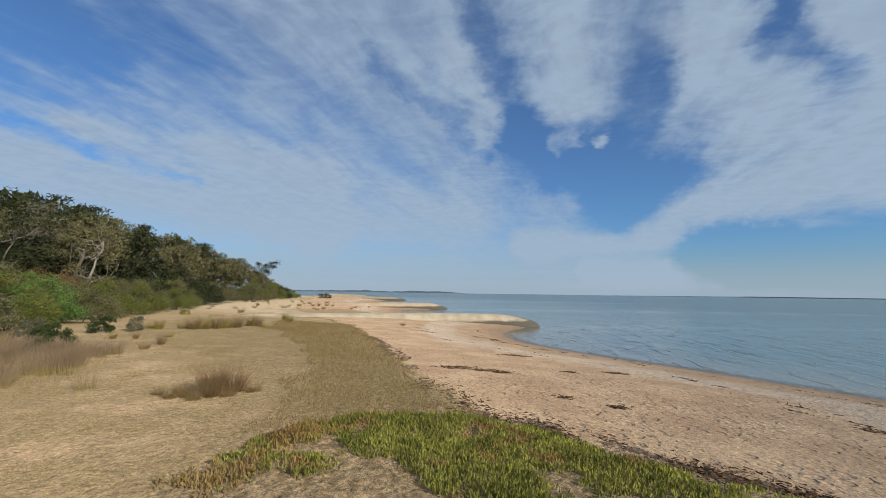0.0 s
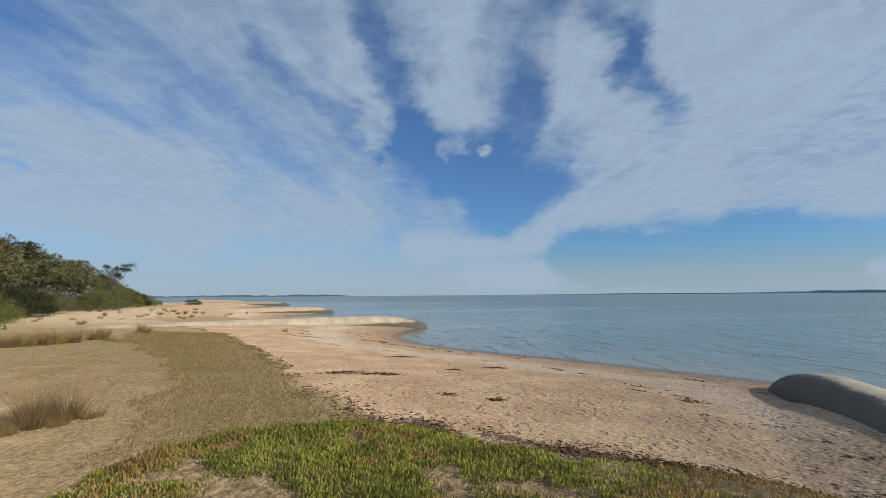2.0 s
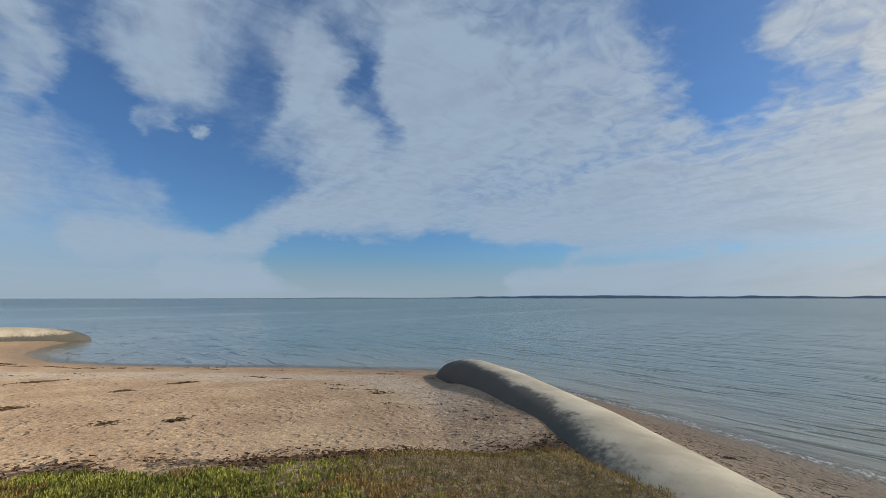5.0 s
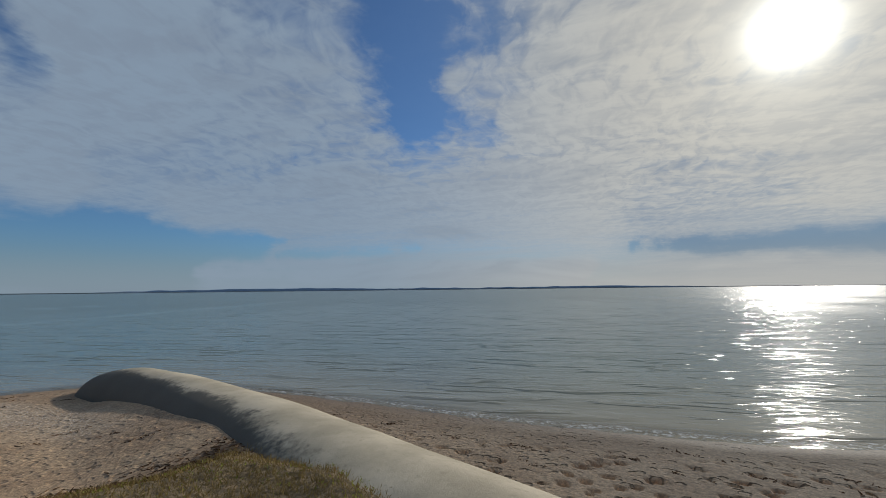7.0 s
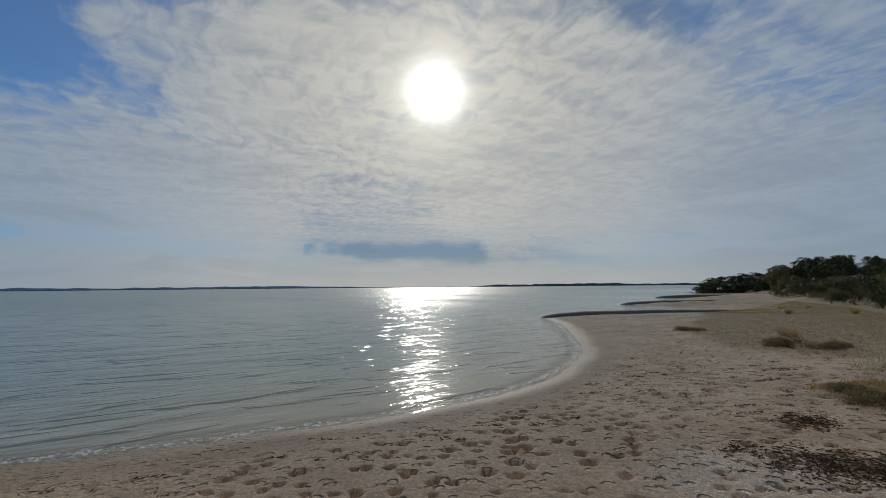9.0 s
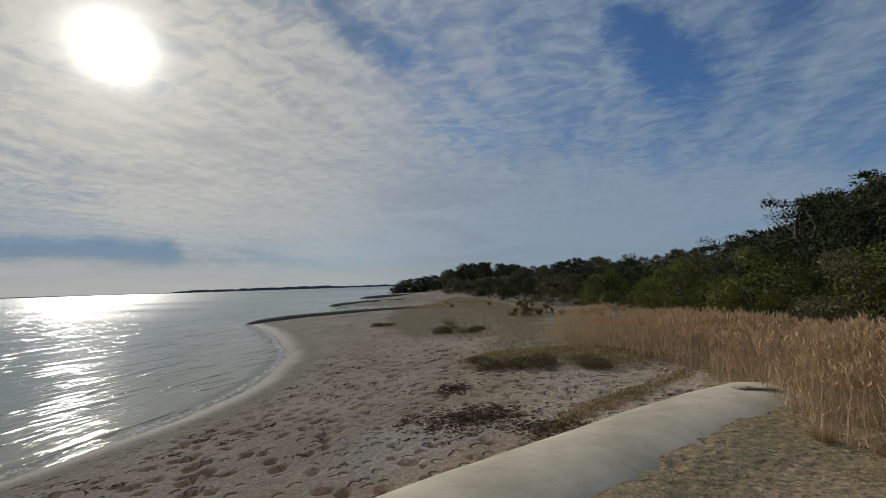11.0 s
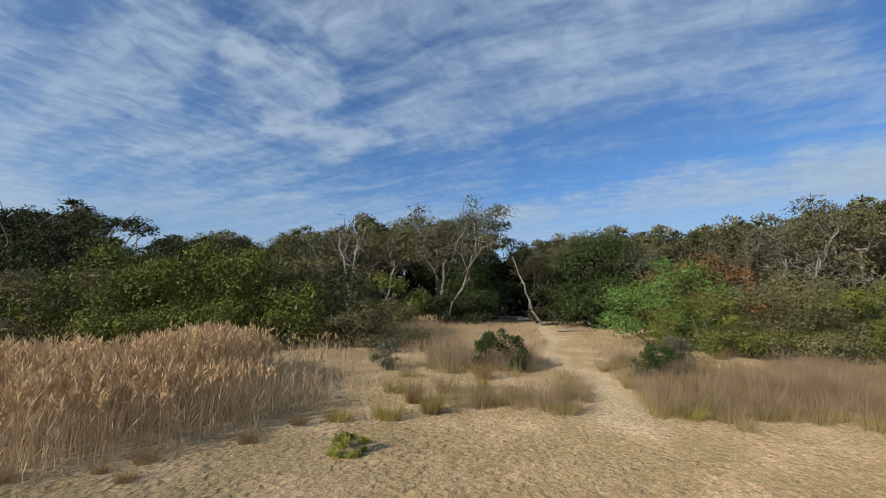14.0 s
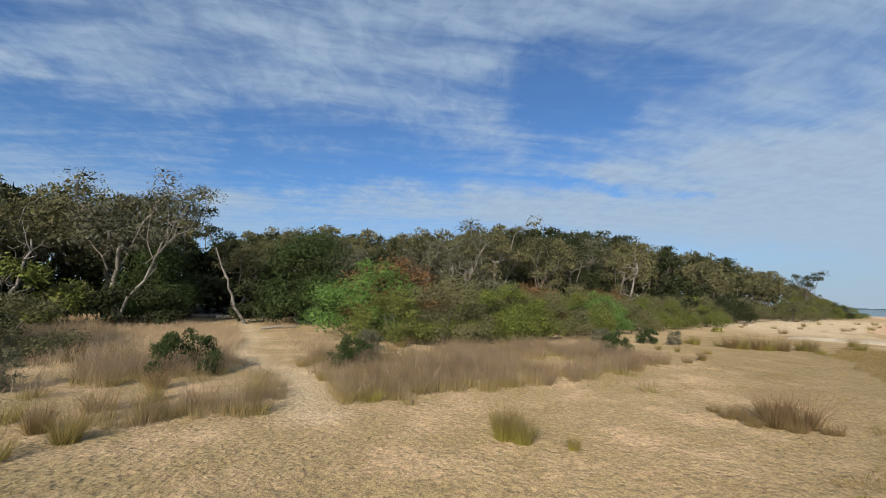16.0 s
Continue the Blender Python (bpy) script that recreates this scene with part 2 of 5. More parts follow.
def leaf_material(name, dark, light, third, through_light=0.04, rough=0.65, foot=None, foot_tall=0.2):
    """Leaves that differ from one to the next and from plant to plant, and let some light through."""
    mat, g = material(name)
    geo = g.n("ShaderNodeNewGeometry")
    info = g.n("ShaderNodeObjectInfo")
    spray = g.noise(g.n("ShaderNodeTexCoord").outputs["Object"], 2.6, 3.0, 0.6)
    c = g.mix(g.m("ADD", g.m("MULTIPLY", geo.outputs["Random Per Island"], 0.5), g.span(spray, 0.34, 0.66, 0.0, 0.5)), (*dark, 1), (*light, 1))
    c = g.mix(g.m("MULTIPLY", info.outputs["Random"], 0.5), c, (*third, 1))
    patch = g.noise(g.n("ShaderNodeTexCoord").outputs["Object"], 0.9, 3.0)
    c = g.mix(g.span(patch, 0.45, 0.75, 0.0, 0.45), c, (*third, 1))
    if foot:
        rise = g.n("ShaderNodeSeparateXYZ", {0: g.n("ShaderNodeTexCoord").outputs["Object"]}).outputs[2]
        c = g.mix(g.m("MULTIPLY", g.span(rise, foot_tall, 0.05), g.span(patch, 0.35, 0.6, 0.1, 0.65)), c, (*foot, 1))
    p = g.n("ShaderNodeBsdfPrincipled", {"Base Color": c, "Roughness": rough, "Specular IOR Level": 0.09})
    tr = g.n("ShaderNodeBsdfTranslucent", {"Color": c})
    mx = g.n("ShaderNodeMixShader", {0: through_light, 1: p.outputs[0], 2: tr.outputs[0]})
    g.n("ShaderNodeOutputMaterial", {"Surface": mx.outputs[0]})
    return mat


def bark_material(name, dark, light):
    mat, g = material(name)
    co = g.n("ShaderNodeTexCoord").outputs["Object"]
    f = g.noise(g.v("MULTIPLY", co, (14, 14, 3)), 1.0, 6.0, 0.65)
    f2 = g.noise(co, 1.3, 3.0)
    c = g.mix(g.span(g.m("ADD", f, g.m("MULTIPLY", f2, 0.5)), 0.5, 1.0), (*dark, 1), (*light, 1))
    finish(g, c, 0.85, f, 0.6, 0.03)
    return mat


LEAF_OLIVE = leaf_material("leaf_olive", (0.040, 0.042, 0.018), (0.215, 0.195, 0.088), (0.145, 0.132, 0.066))
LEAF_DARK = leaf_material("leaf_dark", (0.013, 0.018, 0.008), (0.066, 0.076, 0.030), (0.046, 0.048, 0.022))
LEAF_GREEN = leaf_material("leaf_green", (0.040, 0.056, 0.012), (0.200, 0.225, 0.045), (0.15, 0.145, 0.042))
LEAF_BRIGHT = leaf_material("leaf_bright", (0.06, 0.12, 0.025), (0.17, 0.27, 0.065), (0.12, 0.19, 0.05))
LEAF_GREY = leaf_material("leaf_grey", (0.055, 0.058, 0.034), (0.20, 0.19, 0.12), (0.12, 0.115, 0.07))
LEAF_BANKSIA = leaf_material("leaf_banksia", (0.014, 0.024, 0.008), (0.085, 0.115, 0.036), (0.045, 0.062, 0.02))
LEAF_RUST = leaf_material("leaf_rust", (0.10, 0.05, 0.02), (0.22, 0.12, 0.05), (0.14, 0.10, 0.05))
BARK = bark_material("bark", (0.07, 0.055, 0.045), (0.26, 0.22, 0.18))
BARK_PALE = bark_material("bark_pale", (0.13, 0.11, 0.09), (0.35, 0.305, 0.26))
STRAW = leaf_material("reed_straw", (0.30, 0.205, 0.115), (0.68, 0.50, 0.305), (0.47, 0.35, 0.225), 0.2, 0.7)
PLUME = leaf_material("reed_plume", (0.40, 0.265, 0.14), (0.68, 0.475, 0.275), (0.52, 0.375, 0.22), 0.25, 0.85)
TUSSOCK = leaf_material("tussock_blade", (0.12, 0.075, 0.038), (0.42, 0.285, 0.145), (0.28, 0.19, 0.10), 0.2, 0.7, (0.34, 0.25, 0.07), 0.2)
TUSSOCK_GOLD = leaf_material("tussock_gold", (0.18, 0.13, 0.05), (0.46, 0.34, 0.14), (0.24, 0.19, 0.08), 0.25, 0.7, (0.40, 0.36, 0.06), 0.32)
SEDGE = leaf_material("sedge_blade", (0.15, 0.10, 0.058), (0.46, 0.325, 0.195), (0.31, 0.23, 0.155), 0.25, 0.75, (0.46, 0.36, 0.10), 0.22)
GRASS_DRY = leaf_material("grass_dry", (0.24, 0.17, 0.06), (0.42, 0.31, 0.13), (0.28, 0.22, 0.09), 0.2, 0.75)
GRASS_OLIVE = leaf_material("grass_olive", (0.17, 0.115, 0.04), (0.40, 0.28, 0.11), (0.27, 0.20, 0.075), 0.2, 0.75)
GLASSWORT = leaf_material("glasswort", (0.10, 0.115, 0.026), (0.47, 0.46, 0.10), (0.36, 0.31, 0.09), 0.3, 0.5)
GLASSWORT_RED = leaf_material("glasswort_red", (0.26, 0.15, 0.05), (0.52, 0.34, 0.12), (0.42, 0.33, 0.15), 0.3, 0.5)
CUSHION = leaf_material("cushion", (0.08, 0.06, 0.026), (0.23, 0.17, 0.08), (0.16, 0.118, 0.055))
WRACK = leaf_material("wrack", (0.055, 0.03, 0.017), (0.19, 0.11, 0.06), (0.13, 0.078, 0.042), 0.05, 0.6)


# ---------------------------------------------------------------- the lie of the land
def hash2(ix, iy, seed):
    h = (ix.astype(np.int64) * 374761393 + iy.astype(np.int64) * 668265263 + seed * 974711) & 0x7FFFFFFF
    h = ((h ^ (h >> 13)) * 1274126177) & 0x7FFFFFFF
    return ((h ^ (h >> 16)) & 0xFFFF) / 65535.0


def value_noise(x, y, seed=0):
    ix, iy = np.floor(x), np.floor(y)
    fx, fy = x - ix, y - iy
    fx, fy = fx * fx * (3 - 2 * fx), fy * fy * (3 - 2 * fy)
    a, b = hash2(ix, iy, seed), hash2(ix + 1, iy, seed)
    c, d = hash2(ix, iy + 1, seed), hash2(ix + 1, iy + 1, seed)
    return (a + (b - a) * fx) * (1 - fy) + (c + (d - c) * fx) * fy


def fbm(x, y, scale, octaves=4, seed=0):
    x, y = np.asarray(x, float) / scale, np.asarray(y, float) / scale
    total, amp = 0.0, 0.5
    for k in range(octaves):
        total = total + amp * (value_noise(x, y, seed + 17 * k) - 0.5)
        x, y, amp = x * 2.03 + 5.1, y * 2.03 + 9.7, amp * 0.5
    return total


SEA = -0.75
SHORE_Y = [-4000, -900, -400, -260, -190, -150, -120, -98, -88, -83, -78, -66, -56, -52.5, -49, -42, -35, -30, -27.2, -24, -18.6, -14.5, -10.5, -8, -5, -1.3,
           1, 3.5, 6.0, 8.9, 12, 14, 18.3, 22, 26, 29.5, 31.7, 34, 45, 58, 62.5, 66, 90, 118, 122, 127, 170, 260, 400, 4000]
SHORE_X = [-900, -120, 40, 62, 52, 34, 18, 13, 22, 30, 18, 11, 15, 23, 15, 11, 13, 17, 17.8, 14.6, 10.6, 7.9, 6.5, 6.2, 6.7, 8.0,
           9.2, 10.4, 11.2, 11.5, 9.6, 8.4, 5.3, 3.7, 3.6, 5.2, 6.6, 1.0, -4.5, -5.5, -0.7, -8, -16, -16, -11, -20, -58, -220, -520, -6500]


def shore(y):
    """Where the water's edge lies, in x, along y."""
    y = np.asarray(y, float)
    return sum(np.interp(y + k, SHORE_Y, SHORE_X) for k in (-0.8, -0.4, 0, 0.4, 0.8)) / 5


def inland(x, y):
    """Rough metres from the water's edge, towards the land."""
    s = shore(y)
    slope = (shore(y + 1.0) - shore(y - 1.0)) / 2
    return (s - x) / np.sqrt(1 + np.minimum(slope ** 2, 6))


def height(x, y):
    x, y = np.asarray(x, float), np.asarray(y, float)
    d = inland(x, y)
    h = np.interp(d, [-300, -60, -10, -3, 0, 0.8, 3.5, 7.5, 10, 27, 45, 90, 300], [-7, -5, -1.9, -1.1, SEA, -0.62, -0.38, -0.08, 0.0, 0.03, 0.7, 2.2, 4.0])
    up = poly_distance(x, y, BANK)
    h = np.where(h < 0.02, h + (0.02 - h) * np.clip(up / 0.9 + 0.45, 0, 1) * (d > 2), h)
    # sand heaped against the landward side of the near groyne
    along, off = (x + y) * 0.7071, (x - y) * 0.7071
    lift = np.clip((11.5 - along) / 6.5, 0, 1) * np.clip((along + 7.2) / 1.2, 0, 1)
    bulge = np.clip((off - 1.15) / 1.2, 0, 1) * np.clip((2.95 - off) / 0.25, 0, 1)
    h = h + (0.085 + 0.07 * fbm(x, y, 0.55, 3, 35)) * lift * bulge * bulge * (3 - 2 * bulge)
    # sand banked up against its seaward half
    fill = np.interp(along, [3.5, 6, 8, 10, 12.5], [-0.02, -0.04, -0.11, -0.25, -0.60]) - 0.16 * np.clip(2.05 - off, 0, 9)
    h = np.where((along > 3.5) & (along < 12.5) & (off < 2.9), np.maximum(h, fill), h)
    # the raised front of the turf on the southern flat
    h = h + 0.13 * mask(poly_distance(x, y, MAT_SOUTH) - 0.15 + fbm(x, y, 1.0, 2, 36) * 0.5, 0.35) * np.clip((y + 13) / 3, 0, 1) * np.clip((-8.5 - y) / 0.4, 0, 1)
    far = np.clip((np.abs(y) - 150) / 200, 0, 1)
    return h * (1 - 0.4 * far * (h > 0)) + fbm(x, y, 3.5, 3, 3) * 0.10 * np.clip(d / 6, 0.15, 1)


def height1(x, y):
    return float(height(np.array([x]), np.array([y]))[0])


def poly_distance(x, y, pts):
    """Signed metres to a closed outline, positive inside."""
    x, y = np.asarray(x, float), np.asarray(y, float)
    best, inside = np.full(x.shape, 1e9), np.zeros(x.shape, bool)
    for (ax, ay), (bx, by) in zip(pts, pts[1:] + pts[:1]):
        dx, dy = bx - ax, by - ay
        k = np.clip(((x - ax) * dx + (y - ay) * dy) / (dx * dx + dy * dy), 0, 1)
        best = np.minimum(best, np.hypot(x - ax - k * dx, y - ay - k * dy))
        if dy:
            inside ^= ((ay > y) != (by > y)) & (x < ax + dx * (y - ay) / dy)
    return np.where(inside, best, -best)


def line_distance(x, y, pts):
    x, y = np.asarray(x, float), np.asarray(y, float)
    best = np.full(x.shape, 1e9)
    for (ax, ay), (bx, by) in zip(pts, pts[1:]):
        dx, dy = bx - ax, by - ay
        k = np.clip(((x - ax) * dx + (y - ay) * dy) / (dx * dx + dy * dy), 0, 1)
        best = np.minimum(best, np.hypot(x - ax - k * dx, y - ay - k * dy))
    return best


# The bank's edge, with its line of dried weed, and the areas that plants cover.
BANK_EDGE = [(-9, 29), (-4.6, 21.5), (-1.5, 13), (-0.4, 8.4), (0.6, 6.0), (1.5, 5.4), (2.4, 4.5), (3.1, 4.1), (3.9, 3.5), (4.5, 2.7), (5.1, 2.2)]
BANK = BANK_EDGE + [(4.4, 0.6), (2.2, -1.6), (-0.6, -4.0), (-2.6, -6.0), (-3.2, -8.6), (-1.4, -11.5), (0.2, -14), (0.4, -19), (3, -28), (6.5, -42), (8, -80), (-60, -120), (-60, 120), (-30, 100), (-20, 60), (-14, 40)]
NORTH_GRASS = [(-2.8, 8.5), (-3.2, 11), (-4.8, 15), (-8.2, 20), (-10.5, 24), (-14, 24), (-13, 18), (-10.5, 13.5), (-7.4, 12), (-5.6, 10.2)]
OLIVE = [(-4.4, 21.5), (-1.5, 13), (-0.5, 8.4), (0.4, 6.1), (0.9, 5.5), (-1.3, 5.8), (-2.3, 5.2), (-2.6, 7), (-3.0, 10), (-4.5, 14), (-8, 19), (-9, 24)]
GREEN = [(-2.6, 3.2), (-2.0, 4.9), (-1.2, 5.8), (0.2, 6.0), (1.2, 5.5), (2.3, 4.4), (3.0, 3.8), (4.0, 3.0), (4.6, 1.9), (4.2, 0.7), (2.6, -0.6), (0.6, 1.2), (-1.2, 2.2)]
REEDS = [(-2.7, -4.8), (-3.4, -4.0), (-4.4, -3.4), (-5.2, -3.1), (-6.2, -3.0), (-7.6, -4.0), (-9.0, -6.5), (-8.5, -9.5), (-6.0, -13), (-3.0, -17), (-1.6, -15), (-1.2, -11.8), (-1.8, -10), (-3.0, -8.4), (-3.5, -6.8)]
DRY_TURF = [(3.0, 3.9), (3.9, 3.5), (4.6, 2.6), (5.0, 2.1), (4.4, 0.7), (2.4, -1.3), (0.4, -2.9), (-0.4, -2.2), (1.2, -0.4), (2.4, 1.6)]
MAT_SOUTH = [(1.3, -10.0), (0.4, -9.4), (-1.0, -9.1), (-2.2, -8.7), (-3.2, -9.5), (-1.5, -12), (-1.2, -17), (-1.5, -24), (2, -40), (7, -52), (9, -40), (8, -29), (6.4, -20), (4.6, -17), (3.4, -15.5), (1.0, -14.5), (0.8, -12)]
MAT_GROYNE = [(-0.2, -5.3), (-1.2, -6.1), (-2.2, -7.1), (-3.0, -8.0), (-3.2, -8.6), (-2.4, -8.0), (-1.3, -7.0), (-0.6, -6.2)]
MAT_NORTH = [(-10, 30), (-5, 31.5), (-2.5, 34), (-5, 40), (-9, 47), (-13, 44), (-14, 35)]
DUNE = [(-8, 31), (-14, 30), (-22, 36), (-30, 50), (-34, 72), (-22, 76), (-14, 58), (-9, 44)]
PATHWAY = [(-6.4, 1.2), (-7.4, 1.3), (-8.7, 1.42), (-10.3, 1.2), (-11.8, 0.75), (-13.2, 0.35), (-15.0, 0.5), (-18.0, 1.0), (-22.0, 0.9), (-30, 0.8)]


def mask(v, soft=0.35):
    return np.clip(v / soft * 0.5 + 0.5, 0, 1)


def footprints(x, y, cell=0.25, share=0.5, seed=51):
    """Hollows trodden into loose sand: metres of depth, with a low rim round each."""
    ix, iy = np.floor(x / cell), np.floor(y / cell)
    deep = np.zeros(x.shape)
    for dx in (-1, 0, 1):
        for dy in (-1, 0, 1):
            cx, cy = ix + dx, iy + dy
            px, py = (cx + hash2(cx, cy, seed)) * cell, (cy + hash2(cx, cy, seed + 1)) * cell
            size = 0.045 + 0.055 * hash2(cx, cy, seed + 2) ** 1.5
            turn = hash2(cx, cy, seed + 3) * 3.1
            u, v = (x - px) * np.cos(turn) + (y - py) * np.sin(turn), (y - py) * np.cos(turn) - (x - px) * np.sin(turn)
            r = np.hypot(u / 1.35, v) / size
            pit = np.where(hash2(cx, cy, seed + 4) < share, np.clip(1 - r ** 2, 0, 1) - 0.22 * np.exp(-((r - 1.25) / 0.3) ** 2), 0)
            deep = np.maximum(deep, pit) + np.minimum(pit, 0)
    return deep


def polar_sheet(rings, spokes):
    a = np.linspace(0, 2 * math.pi, spokes, endpoint=False)
    x = np.concatenate([[0], np.outer(rings, np.cos(a)).ravel()])
    y = np.concatenate([[0], np.outer(rings, np.sin(a)).ravel()])
    i, j = np.meshgrid(np.arange(len(rings) - 1), np.arange(spokes), indexing="ij")
    k = (j + 1) % spokes
    quads = np.stack([1 + i * spokes + j, 1 + (i + 1) * spokes + j, 1 + (i + 1) * spokes + k, 1 + i * spokes + k], -1).reshape(-1, 4)
    return x, y, quads


def np_mesh(name, verts, faces, mat, smooth=False):
    """A mesh from arrays; all faces have the same number of corners."""
    verts, faces = np.asarray(verts, np.float32), np.asarray(faces, np.int32)
    me = bpy.data.meshes.new(name)
    me.vertices.add(len(verts))
    me.vertices.foreach_set("co", verts.ravel())
    me.loops.add(faces.size)
    me.loops.foreach_set("vertex_index", faces.ravel())
    me.polygons.add(len(faces))
    me.polygons.foreach_set("loop_start", np.arange(0, faces.size, faces.shape[1], dtype=np.int32))
    if smooth:
        me.polygons.foreach_set("use_smooth", np.ones(len(faces), bool))
    me.update(calc_edges=True)
    for m in mat if isinstance(mat, (list, tuple)) else [mat]:
        me.materials.append(m)
    return me


def field(me, name, values):
    me.attributes.new(name, "FLOAT", "POINT").data.foreach_set("value", np.asarray(values, np.float32))


def attr(g, name):
    node = g.n("ShaderNodeAttribute")
    node.attribute_name = name
    return node.outputs["Fac"]


def ground_material():
    mat, g = material("beach_ground")
    pos = g.n("ShaderNodeNewGeometry").outputs["Position"]
    fine = g.noise(pos, 90.0, 3.0, 0.7)
    mid = g.noise(pos, 9.0, 5.0, 0.62)
    wide = g.noise(pos, 0.9, 4.0, 0.55)
    jig = g.v("ADD", pos, g.v("SCALE", g.v("SUBTRACT", g.n("ShaderNodeTexNoise", {"Vector": pos, "Scale": 6.0, "Detail": 2.0}).outputs["Color"], (0.5, 0.5, 0.5)), scale=0.10))
    steps = g.n("ShaderNodeTexVoronoi", {"Vector": g.v("MULTIPLY", jig, (1.0, 1.0, 0.0)), "Scale": 5.2})
    small = g.n("ShaderNodeTexVoronoi", {"Vector": g.v("MULTIPLY", jig, (1.0, 1.0, 0.0)), "Scale": 9.0})
    some = g.n("ShaderNodeSeparateColor", {0: steps.outputs["Color"]})
    trod = g.noise(pos, 0.7, 2.0)
    pits = g.m("MULTIPLY", g.span(steps.outputs["Distance"], 0.40, 0.24), g.span(g.m("ADD", some.outputs[0], trod), 0.70, 0.90))
    pits = g.m("ADD", g.m("MULTIPLY", pits, attr(g, "trail")), g.m("MULTIPLY", g.m("MULTIPLY", g.span(small.outputs["Distance"], 0.42, 0.2), g.span(trod, 0.4, 0.6, 0.2, 0.5)), g.span(attr(g, "tread"), 0.3, 1.25, 1.0, 0.12)))
    sand = g.mix(g.span(wide, 0.35, 0.68), (0.455, 0.29, 0.163, 1), (0.61, 0.42, 0.25, 1))
    sand = g.mix(g.span(fine, 0.35, 0.7, 0.0, 0.5), sand, (0.34, 0.24, 0.15, 1))
    # shell grit in a band along the middle of the beach
    cells = g.n("ShaderNodeTexVoronoi", {"Vector": pos, "Scale": 34.0})
    grit = g.m("MULTIPLY", g.span(cells.outputs["Distance"], 0.34, 0.16), g.span(g.m("ADD", attr(g, "shell"), g.m("MULTIPLY", mid, 0.7)), 0.75, 1.1))
    sand = g.mix(g.m("MULTIPLY", g.span(attr(g, "shell"), 0.2, 0.9), 0.35), sand, (0.58, 0.49, 0.38, 1))
    sand = g.mix(g.m("MULTIPLY", grit, 0.95), sand, (0.80, 0.75, 0.68, 1))
    sand = g.mix(g.m("MULTIPLY", g.span(g.noise(pos, 26.0, 4.0, 0.7), 0.60, 0.72), g.span(mid, 0.4, 0.7, 0.1, 0.8)), sand, (0.16, 0.10, 0.06, 1))
    sand = g.mix(g.m("MULTIPLY", attr(g, "wet"), 0.75), sand, (0.22, 0.15, 0.09, 1))
    # the bank: loose yellow sand under thin dead grass
    loose = g.mix(g.span(mid, 0.3, 0.7), (0.44, 0.29, 0.158, 1), (0.64, 0.455, 0.27, 1))
    straw = g.mix(g.span(fine, 0.3, 0.7), (0.22, 0.155, 0.065, 1), (0.46, 0.34, 0.17, 1))
    bank = g.mix(g.span(g.m("ADD", g.m("MULTIPLY", mid, 0.6), g.m("MULTIPLY", wide, 0.9)), 0.56, 0.82), loose, straw)
    dapple = g.noise(g.v("MULTIPLY", pos, (1.0, 1.0, 0.2)), 8.0, 4.0, 0.62, 0.2)
    bank = g.mix(g.m("MULTIPLY", g.span(dapple, 0.46, 0.62), g.span(wide, 0.25, 0.6, 0.3, 0.75)), bank, g.mix(fine, (0.24, 0.16, 0.072, 1), (0.42, 0.295, 0.15, 1)))
    bank = g.mix(g.m("MULTIPLY", attr(g, "lane"), 0.55), bank, (0.66, 0.53, 0.36, 1))
    turf = g.mix(g.span(g.m("ADD", mid, g.m("MULTIPLY", fine, 0.5)), 0.5, 0.95), (0.15, 0.105, 0.04, 1), (0.35, 0.25, 0.11, 1))
    bank = g.mix(g.m("MULTIPLY", g.span(g.noise(pos, 22.0, 4.0, 0.7), 0.56, 0.68), g.span(wide, 0.3, 0.6, 0.2, 0.7)), bank, (0.15, 0.10, 0.05, 1))
    bank = g.mix(attr(g, "turf"), bank, turf)
    marsh = g.mix(g.span(mid, 0.35, 0.65), (0.20, 0.135, 0.06, 1), (0.40, 0.28, 0.15, 1))
    bank = g.mix(attr(g, "marsh"), bank, marsh)
    edge = g.span(g.m("ADD", attr(g, "bank"), g.m("MULTIPLY", g.m("SUBTRACT", mid, 0.5), 0.6)), 0.42, 0.58)
    c = g.mix(edge, sand, bank)
    c = g.mix(g.span(g.m("ADD", attr(g, "mat"), g.m("MULTIPLY", g.m("SUBTRACT", mid, 0.5), 1.6)), 0.4, 0.75, 0.0, 0.9), c, g.mix(g.span(mid, 0.35, 0.65), (0.18, 0.125, 0.052, 1), (0.38, 0.275, 0.14, 1)))
    litter = g.span(g.m("ADD", attr(g, "litter"), g.m("MULTIPLY", g.m("SUBTRACT", mid, 0.5), 1.6)), 0.55, 0.85)
    c = g.mix(g.m("MULTIPLY", litter, 0.85), c, g.mix(fine, (0.05, 0.03, 0.018, 1), (0.14, 0.09, 0.055, 1)))
    c = g.mix(attr(g, "forest"), c, g.mix(mid, (0.05, 0.04, 0.025, 1), (0.13, 0.10, 0.06, 1)))
    # damp towards the water, and grains, chips and crumbs all over
    c = g.mix(g.m("MULTIPLY", attr(g, "damp"), 0.55), c, g.mix(mid, (0.25, 0.155, 0.088, 1), (0.38, 0.25, 0.15, 1)))
    crumbs = g.noise(pos, 42.0, 4.0, 0.78)
    flecks = g.n("ShaderNodeTexVoronoi", {"Vector": jig, "Scale": 24.0})
    tone = g.m("MULTIPLY", g.span(crumbs, 0.33, 0.66, g.span(attr(g, "tread"), 0.3, 1.25, 0.66, 0.82), 1.18), g.m("MULTIPLY", g.span(g.noise(pos, 17.0, 3.0, 0.6), 0.36, 0.62, 0.76, 1.08), g.span(flecks.outputs["Distance"], 0.10, 0.45, 0.72, 1.05)))
    c = g.mix(1.0, c, g.n("ShaderNodeCombineColor", {0: tone, 1: tone, 2: tone}).outputs[0], "MULTIPLY")
